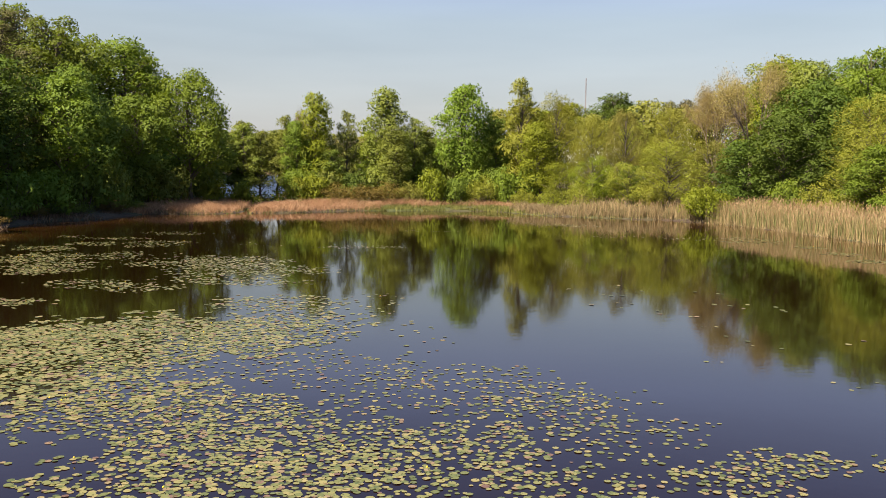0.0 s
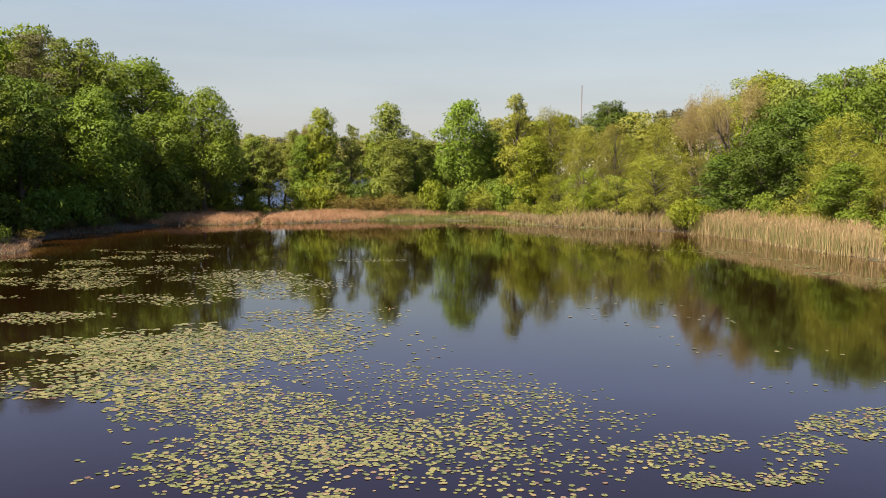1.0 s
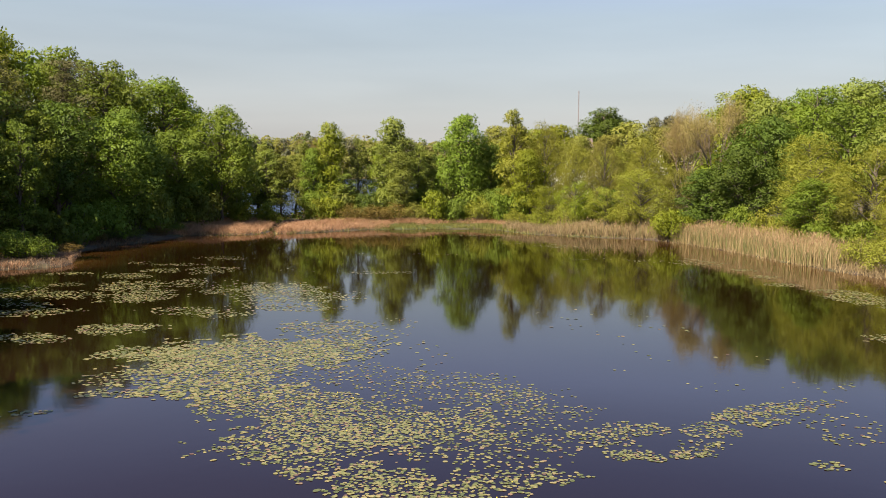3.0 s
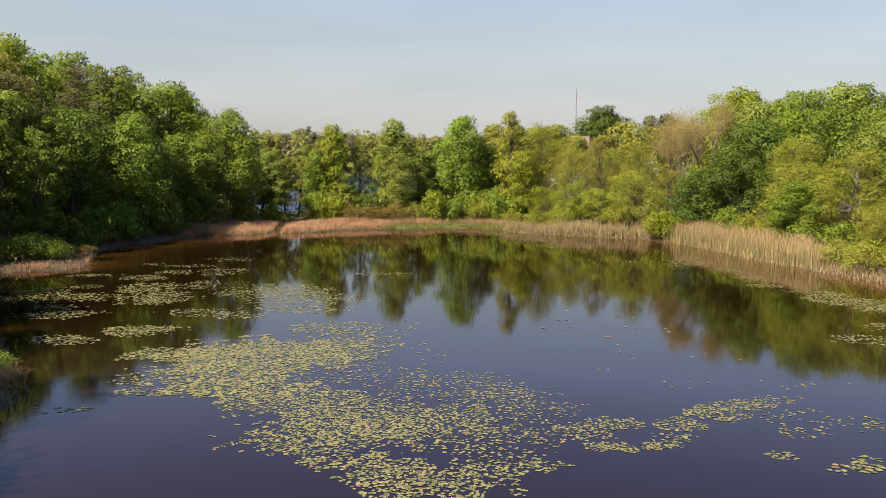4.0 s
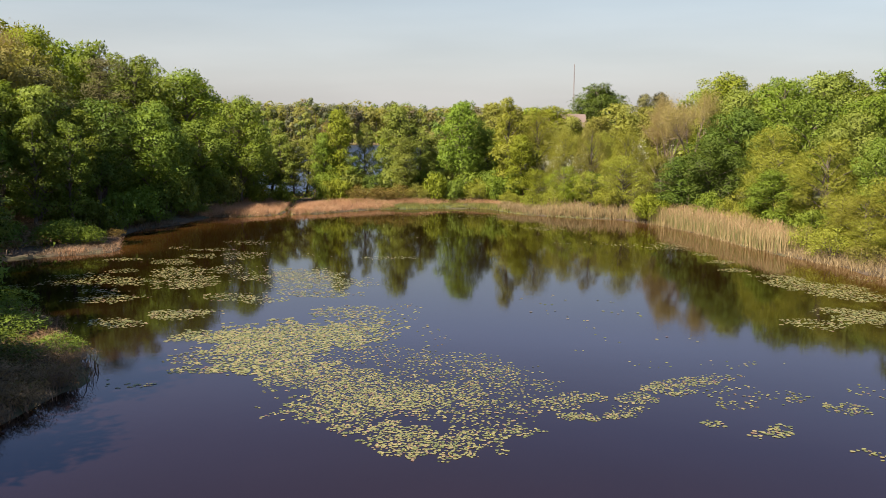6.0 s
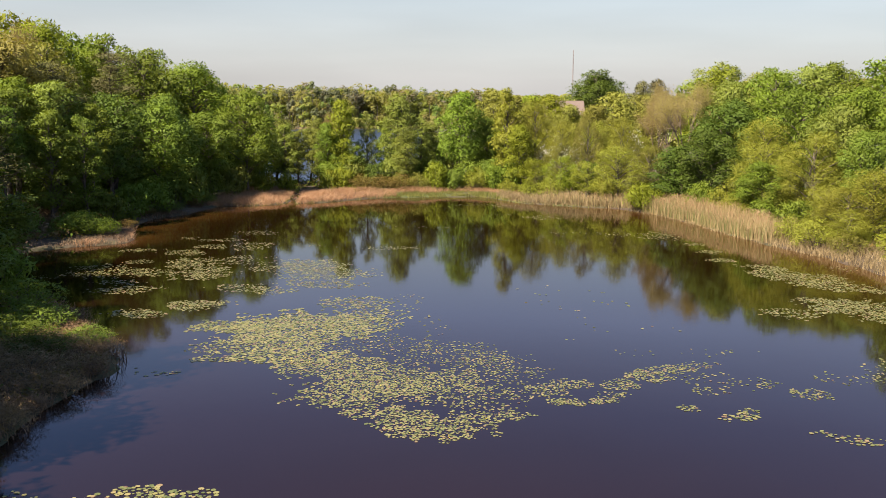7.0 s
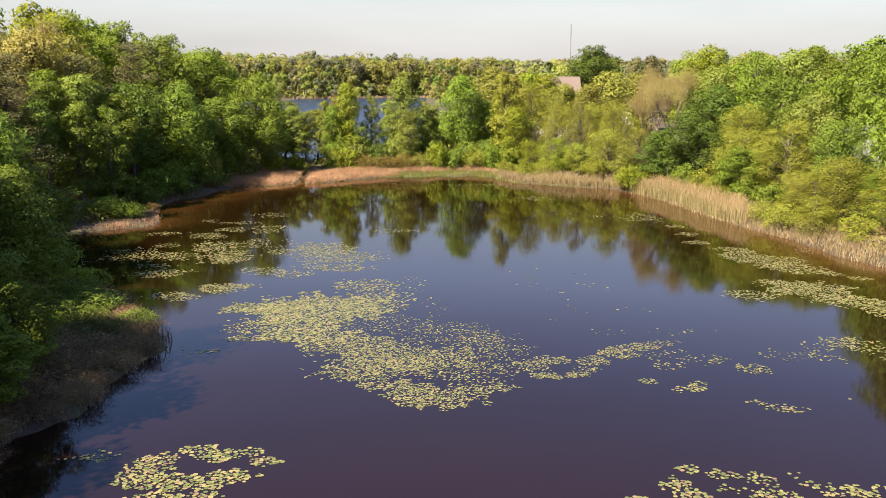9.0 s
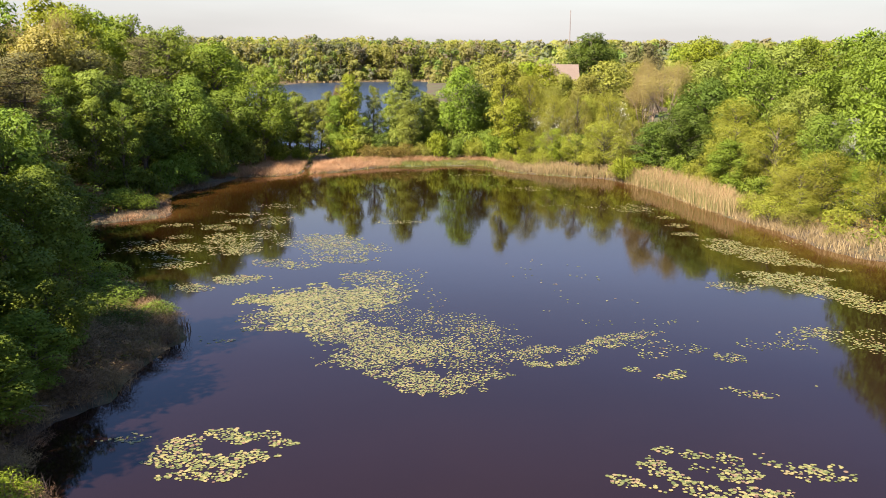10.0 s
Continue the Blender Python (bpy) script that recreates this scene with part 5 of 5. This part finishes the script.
lily_bed([(-1.2, 3.2, 2.6, 1.5, -20, 19.2), (-4.0, 7.0, 2.8, 2.4, 20, 18.0), (-2.0, 8.6, 3.0, 2.2, 0, 15.6), (-5.6, 10.6, 2.6, 2.0, 0, 16.8), (0.5, 6.6, 2.0, 2.2, 0, 10.8), (1.6, 4.2, 1.5, 0.7, 20, 16.8),
          (-0.2, 12.0, 2.8, 3.4, 10, 7.2), (-4.0, 14.0, 3.6, 2.6, 0, 7.8), (1.8, 11.4, 1.6, 2.2, 0, 8.4), (2.6, 8.4, 1.7, 2.6, 0, 6.6), (1.2, 12.4, 2.2, 1.4, 0, 7.2)], GREEN + "crowded in the middle of the pond", 300, 0.05, 0.55, 0.63)
lily_bed([(-8.6, 17.6, 3.6, 3.6, 0, 19), (-11.4, 18.0, 3.0, 1.6, 10, 18), (-10.4, 14.0, 2.6, 2.6, 30, 13), (-8.0, 12.2, 2.6, 1.8, 0, 14), (-5.4, 19.6, 2.2, 3.0, 0, 12), (-6.6, 24.0, 2.0, 1.8, 0, 11),
          (-3.4, 24.0, 1.2, 2.6, 0, 4), (-2.0, 18.5, 2.2, 2.6, 0, 2.5), (-11.6, 11.3, 1.0, 0.5, 0, 12)], GREEN + "packed into a dense mat", 300, 0.065)
lily_bed([(-11.6, 36.0, 2.6, 2.6, 0, 12), (-9.6, 32.8, 3.2, 2.4, 10, 11), (-9.2, 29.2, 2.8, 1.2, 0, 10), (-14.6, 27.8, 1.9, 1.3, 0, 9), (-12.2, 27.0, 1.6, 1.2, 0, 10), (-14.4, 34.6, 1.6, 1.4, 0, 8),
          (-15.6, 37.0, 1.2, 2.4, 0, 5)], GREEN + "in loose drifts on open water")
lily_bed([(-15.9, 22.6, 2.0, 1.4, 10, 14), (-18.7, 20.2, 1.7, 1.1, 0, 12)], GREEN + "in a small raft near the shaded bank", 150)
lily_bed([(-18.4, 32.4, 2.2, 2.6, 0, 12), (-20.4, 36.2, 1.9, 2.4, 0, 12), (-22.4, 32.4, 2.0, 1.4, 0, 11), (-17.6, 38.0, 1.2, 1.8, 0, 9), (-21.6, 26.6, 2.2, 1.5, 10, 11), (-23.2, 29.0, 1.6, 0.8, 0, 9)],
         GREEN + "in ragged rafts under tree reflections")
lily_bed([(-25.8, 32.6, 2.2, 2.6, 30, 9), (-24.6, 36.5, 1.0, 1.0, 0, 9), (-28.4, 30.4, 1.2, 1.0, 0, 6)], "shaded dull-green lily pads near the bank")
lily_bed([(-22.6, 40.8, 1.8, 1.3, 0, 11), (-21.2, 43.8, 1.4, 1.2, 0, 11), (-18.0, 44.6, 1.8, 2.2, 0, 8), (-21.4, 47.4, 2.6, 0.8, 5, 8), (-24.6, 48.4, 0.9, 0.8, 0, 9), (-19.6, 52.0, 2.4, 1.4, 0, 6), (-26.4, 41.6, 2.0, 0.8, 10, 9)],
         GREEN + "in thin strips by the grassy spit")
lily_bed([(-6.2, 44.4, 2.8, 0.9, 5, 7), (-12.4, 45.0, 1.8, 1.0, 0, 3), (-5.0, 57.0, 5.0, 0.5, 0, 3), (-9.0, 76.0, 4.0, 0.6, 8, 3)], "thin scattering of floating lily pads")
lily_bed([(4.0, 7.7, 1.0, 0.9, 0, 14.9), (5.2, 8.6, 1.0, 0.8, 0, 16.2), (4.6, 6.2, 0.8, 0.5, 0, 21.6), (6.1, 6.4, 0.7, 0.45, 0, 21.6), (7.3, 8.6, 0.9, 0.9, 0, 16.2), (6.6, 7.2, 0.7, 0.5, 0, 12.2), (3.8, 10.4, 0.9, 0.6, 0, 6.8)],
         GREEN + "in small open clusters", 300, 0.055, 0.7, 0.62)
lily_bed([(8.7, 10.0, 1.0, 0.9, 0, 17.5), (9.9, 11.2, 1.0, 0.7, 0, 16.2), (11.4, 11.8, 0.9, 0.7, 0, 11.2), (11.4, 9.6, 1.4, 1.2, 0, 6.2), (10.8, 8.0, 1.1, 0.6, 0, 7.5), (13.4, 9.2, 1.2, 0.8, 10, 7.5), (15.0, 7.8, 0.9, 0.8, 0, 13.8),
          (17.2, 10.1, 1.2, 0.9, 0, 6.2), (19.6, 9.9, 1.2, 1.2, 0, 6.2), (12.4, 14.2, 2.2, 0.8, 0, 3.1), (8.8, 13.8, 1.2, 1.0, 0, 3.1)], GREEN + "scattered in open clusters on dark water", 300, 0.055, 0.7, 0.66)
lily_bed([(9.6, 5.7, 0.55, 0.4, 0, 11), (11.2, 4.7, 0.9, 0.5, 20, 10), (11.9, 5.3, 0.5, 0.6, 0, 10)], GREEN + "in a tiny drifting group", 150)
lily_bed([(13.9, 3.1, 0.5, 0.3, 0, 11), (15.1, 2.5, 1.1, 0.45, 0, 11), (18.4, 4.1, 0.7, 0.5, 0, 3)], GREEN + "in a narrow drifting group", 150)
lily_bed([(23.6, 24.8, 2.9, 2.0, 10, 17), (25.6, 21.6, 2.4, 1.8, -35, 16), (27.4, 18.4, 2.0, 1.8, -40, 15), (19.2, 22.8, 1.7, 1.4, 0, 10), (22.0, 26.6, 1.3, 0.8, 0, 13), (24.6, 31.6, 2.4, 1.9, -20, 15),
          (22.4, 35.0, 1.9, 2.2, 0, 14), (25.2, 34.0, 1.6, 1.4, 0, 12)], GREEN + "in a broad raft off the sunny bank")
lily_bed([(19.8, 40.6, 1.2, 0.9, 0, 13), (22.2, 37.9, 1.7, 1.0, -20, 13), (27.0, 29.6, 1.1, 0.9, -30, 14), (28.6, 28.1, 1.0, 0.6, 0, 14), (20.0, 44.6, 1.0, 1.1, 0, 11), (19.6, 48.6, 1.0, 0.8, 0, 11), (17.4, 53.0, 1.9, 2.4, 0, 8),
          (13.6, 54.0, 1.6, 1.6, 0, 4), (28.0, 38.0, 1.3, 1.2, 0, 5)], GREEN + "trailing along the reeds")
lily_bed([(7.4, 19.6, 1.2, 2.0, 0, 1.6), (5.6, 16.2, 0.8, 0.6, 0, 2.5), (4.8, 27.5, 2.6, 3.0, 0, 1.3), (9.4, 26.0, 2.2, 2.6, 0, 1.3), (10.4, 18.4, 1.8, 1.6, 0, 1.4), (6.6, 22.6, 2.0, 2.0, 0, 1.4)], "few lone lily pads far apart on open water", 300)
lily_bed([(7.2, 65.2, 1.9, 1.7, 0, 6), (3.4, 67.4, 1.6, 0.8, 0, 3), (1.4, 76.0, 4.4, 1.2, 0, 4), (9.2, 54.6, 1.6, 0.8, 0, 3)], "thin strips of lily pads near the far bank")
lily_bed([(21.9, 12.4, 1.6, 1.4, -10, 11), (23.8, 10.0, 1.6, 1.2, -30, 10), (19.8, 11.4, 0.9, 1.6, 0, 5), (25.0, 12.4, 1.2, 1.0, 0, 9)], GREEN + "over a dark tree reflection", 200)
lily_bed([(-7.2, -5.3, 0.5, 0.3, 0, 10), (-10.2, -7.4, 0.9, 0.4, 10, 14), (-11.0, -4.2, 0.9, 0.5, 20, 18), (-9.7, -3.3, 0.9, 0.6, 0, 19), (-8.0, -3.5, 0.9, 0.5, 10, 18), (-6.9, -4.2, 0.6, 0.45, 0, 17), (-11.2, -5.9, 1.1, 0.85, 10, 24), (-9.6, -6.2, 1.1, 0.85, 0, 23), (-8.9, -4.0, 0.7, 0.4, 0, 18), (-10.9, -5.0, 0.7, 0.45, 0, 19),
          (-8.2, -5.8, 1.2, 0.65, 30, 22), (-8.7, -7.3, 1.0, 0.5, 15, 20), (-11.6, -4.9, 0.6, 0.5, 20, 16), (-10.6, -5.2, 0.5, 0.3, 0, 9)], GREEN + "in a ring round open water", 300, 0.115, 0.55, 0.95)
lily_bed([(-13.4, -4.1, 0.8, 0.5, 0, 12), (-14.4, -4.6, 0.6, 0.4, 0, 5)], "lily pads half sunk beside the brush", 100)
lily_bed([(-13.2, 8.9, 0.7, 0.4, 20, 10), (-14.2, 9.3, 1.0, 0.8, 0, 3)], "lily pads half sunk near the shaded bank", 100)
lily_bed([(9.3, -4.0, 0.57, 0.40, 0, 13), (10.4, -4.4, 0.57, 0.40, 0, 13), (8.6, -5.4, 0.80, 0.69, -40, 14), (9.3, -6.5, 1.03, 0.52, -30, 14), (10.3, -7.7, 0.80, 0.69, 0, 14), (11.7, -4.7, 0.80, 0.57, -30, 10), (10.5, -5.6, 0.57, 0.40, 0, 11),
          (7.2, -6.9, 0.80, 0.46, -20, 14), (8.7, -7.4, 0.57, 0.34, 0, 9)], GREEN + "in a broken ring near the sunny side", 300, 0.085, 0.7, 0.95)
lily_bed([(11.9, -6.2, 0.92, 0.69, 0, 16), (12.3, -7.7, 1.38, 0.57, 0, 14), (13.6, -4.8, 0.80, 0.57, -30, 7), (14.8, -5.7, 1.03, 0.69, 0, 13), (15.8, -5.9, 0.80, 0.80, 0, 9)], GREEN + "in a loose cluster on dark water", 200, 0.085, 0.7, 0.95)


# ---- houses, mast and small things ----
def box(bm, x0, x1, y0, y1, z0, z1):
    vs = [bm.verts.new(p) for p in ((x0, y0, z0), (x1, y0, z0), (x1, y1, z0), (x0, y1, z0), (x0, y0, z1), (x1, y0, z1), (x1, y1, z1), (x0, y1, z1))]
    for q in ((3, 2, 1, 0), (4, 5, 6, 7), (0, 1, 5, 4), (1, 2, 6, 5), (2, 3, 7, 6), (3, 0, 4, 7)):
        bm.faces.new([vs[i] for i in q])


def solid(name, material, build):
    bm = bmesh.new()
    build(bm)
    bmesh.ops.recalc_face_normals(bm, faces=bm.faces)
    me = bpy.data.meshes.new(name)
    bm.to_mesh(me)
    bm.free()
    me.materials.append(material)
    return me


def house(x, y, w, d, eaves, ridge, turn, wall_mat, roof_mat, label):
    """A gabled house: hollow walls, roof slopes with overhang, framed windows in the front."""
    root = new("house")
    root.matrix_basis = pose(x, y, ground_z(x, y) - 0.1, 0, 0, turn)
    tagged(root, label, "house")
    hw, hd = w / 2, d / 2

    def walls(bm):
        box(bm, -hw, hw, -hd, hd, 0, eaves)
        for sx in (-hw, hw - 0.2):
            a = [bm.verts.new((sx + e, yy, zz)) for e in (0, 0.2) for yy, zz in ((-hd, eaves + 0.004), (hd, eaves + 0.004), (0, ridge - 0.12))]
            for q in ((0, 1, 2), (5, 4, 3), (0, 3, 4, 1), (1, 4, 5, 2), (2, 5, 3, 0)):
                bm.faces.new([a[i] for i in q])

    def roof(bm):
        for s in (-1, 1):
            o, t = 0.45, 0.16
            drop = (ridge - eaves) * o / hd
            pts = [(-hw - o, s * (hd + o), eaves - drop), (hw + o, s * (hd + o), eaves - drop), (hw + o, 0, ridge), (-hw - o, 0, ridge)]
            low = [bm.verts.new(p) for p in pts]
            high = [bm.verts.new((p[0], p[1], p[2] + t)) for p in pts]
            bm.faces.new(low)
            bm.faces.new(high)
            for i in range(4):
                bm.faces.new((low[i], low[(i + 1) % 4], high[(i + 1) % 4], high[i]))

    part("wall", solid("wall", wall_mat, walls), root)
    part("roof", solid("roof", roof_mat, roof), root)
    for k in range(3):
        cx = -hw + w * (k + 0.5) / 3
        for z0 in ((0.9, 3.5) if eaves > 4.6 else (0.9,)):
            win = part("window", solid("window", SIDING, lambda bm: [box(bm, cx - 0.6, cx - 0.5, -hd - 0.05, -hd - 0.003, z0, z0 + 1.4), box(bm, cx + 0.5, cx + 0.6, -hd - 0.05, -hd - 0.003, z0, z0 + 1.4),
                                                                     box(bm, cx - 0.5, cx + 0.5, -hd - 0.05, -hd - 0.003, z0, z0 + 0.1), box(bm, cx - 0.5, cx + 0.5, -hd - 0.05, -hd - 0.003, z0 + 1.3, z0 + 1.4)]), root)
            part("pane", solid("pane", GLASS_DARK, lambda bm: box(bm, cx - 0.49, cx + 0.49, -hd - 0.03, -hd - 0.004, z0 + 0.11, z0 + 1.29)), win)
    return root


house(17.6, 157, 7.5, 9.0, 7.4, 11.0, 0, SIDING_TAN, ROOF, "tan house with a brown shingle roof among the trees")
house(44.9, 67.5, 9.0, 5.6, 6.7, 7.3, 84, SIDING, ROOF_GREY, "white house glimpsed behind the sunny bank")


def mast(x, y, top):
    root = new("radio_mast")
    root.location = (x, y, 0.4)
    tagged(root, "slender grey steel lattice mast above the woods", "mast")
    legs = [(0.13 * math.cos(a), 0.13 * math.sin(a)) for a in (0.5, 2.594, 4.689)]
    for lx, ly in legs:
        v, f = tube(np.array([(lx, ly, 0), (lx, ly, top * 0.5), (lx * 0.8, ly * 0.8, top)]), [0.04, 0.034, 0.026], 6)
        part("leg", mesh_from("leg", v, f, [STEEL]), root)
    bag = Bag()
    n = int(top / 0.9)
    for i in range(n):
        for k in range(3):
            a, b = legs[k], legs[(k + 1) % 3]
            bag.add(*tube(np.array([(*a, i * 0.9), (*b, i * 0.9 + 0.9)]), [0.012, 0.012], 4))
    part("bracing", bag.mesh("bracing", [STEEL]), root)


mast(24.4, 207, 24.3)


def weir():
    """Low dark concrete outfall with a stop board, standing for the far bank's dark gap."""
    root = new("weir")
    root.matrix_basis = pose(-20.9, 87.8, 0.0, 0, 0, 8)
    tagged(root, "small dark concrete weir standing for the dark gap between pond and lake", "weir")
    for s in (-1, 1):
        part("side_wall", solid("side_wall", CONCRETE, lambda bm: box(bm, s * 0.62 - 0.1, s * 0.62 + 0.1, -1.0, 1.0, -0.4, 0.5)), root)
    part("stop_board", solid("stop_board", BARK_DARK, lambda bm: box(bm, -0.51, 0.51, -0.08, 0.08, -0.3, 0.3)), root)
    part("deck", solid("deck", BARK_DARK, lambda bm: box(bm, -0.85, 0.85, -0.3, 0.3, 0.504, 0.56)), root)


weir()


def snag(x, y, tall, lean):
    """A bleached dead tree: a tapering trunk with broken limb stubs."""
    root = new("dead_tree")
    root.location = (x, y, ground_z(x, y))
    tagged(root, "bleached dead tree trunk standing on the far lake shore", "tree")
    p = np.array([(0, 0, -0.4), (0.1 * lean, 0.05, tall * 0.4), (0.5 * lean, 0, tall * 0.75), (lean, 0.1, tall)])
    part("trunk", mesh_from("trunk", *tube(p, [0.24, 0.19, 0.13, 0.05], 7), [BARK_PALE], smooth=True), root)
    for k, (z, out) in enumerate(((0.45, 1.3), (0.6, 1.6), (0.72, 1.1), (0.84, 0.9))):
        a = k * 2.1 + lean
        q = np.array([0.5 * lean * z / 0.75, 0, tall * z])
        d = np.array([math.cos(a), math.sin(a), 0.5]) * out
        part("limb", mesh_from("limb", *tube(np.array([q, q + d * 0.6, q + d + np.array([0, 0, 0.2])]), [0.07, 0.05, 0.02], 5), [BARK_PALE], smooth=True), root)


for sx_, sy_, st_, sl_ in ((-87.5, 344.0, 10.0, 0.4), (-94.0, 349.0, 9.0, -0.5), (-80.0, 340.0, 7.0, 0.3)):
    snag(sx_, sy_, st_, sl_)


def utility_pole(x, y, tall):
    root = new("utility_pole")
    root.location = (x, y, ground_z(x, y))
    tagged(root, "weathered pale wooden utility pole among the trees", "utility pole")
    part("pole", mesh_from("pole", *tube(np.array([(0, 0, -0.5), (0, 0, tall * 0.5), (0, 0, tall)]), [0.17, 0.15, 0.12], 10), [BARK_PALE], smooth=True), root)
    part("cap", solid("cap", STEEL, lambda bm: box(bm, -0.13, 0.13, -0.13, 0.13, tall, tall + 0.05)), root)


utility_pole(28.7, 114.0, 12.2)


def dead_branch(x, y, z, turn, length):
    bag = Bag()
    p = np.array([(0, 0, 0), (0.3, 0.03, 0.10), (0.65, -0.03, 0.12), (1.0, 0.05, 0.02)]) * length
    bag.add(*tube(p, [0.035, 0.03, 0.022, 0.01], 6))
    for s, d in ((1, (0.2, 0.22, 0.1)), (2, (0.2, -0.18, 0.06))):
        bag.add(*tube(np.array([p[s], p[s] + np.array(d) * length * 0.6, p[s] + np.array(d) * length]), [0.016, 0.012, 0.006], 4))
    ob = new("fallen_branch", bag.mesh("fallen_branch", [BARK_PALE], True))
    ob.matrix_basis = pose(x, y, z, 0, 0, turn)
    tagged(ob, "bleached dead branch lying in the shore brush", "branch")


dead_branch(-20.2, -4.6, 1.2, -8, 3.2)
dead_branch(-18.2, -4.0, 1.15, 22, 1.2)
dead_branch(-38.0, 50.0, 1.0, 150, 2.6)
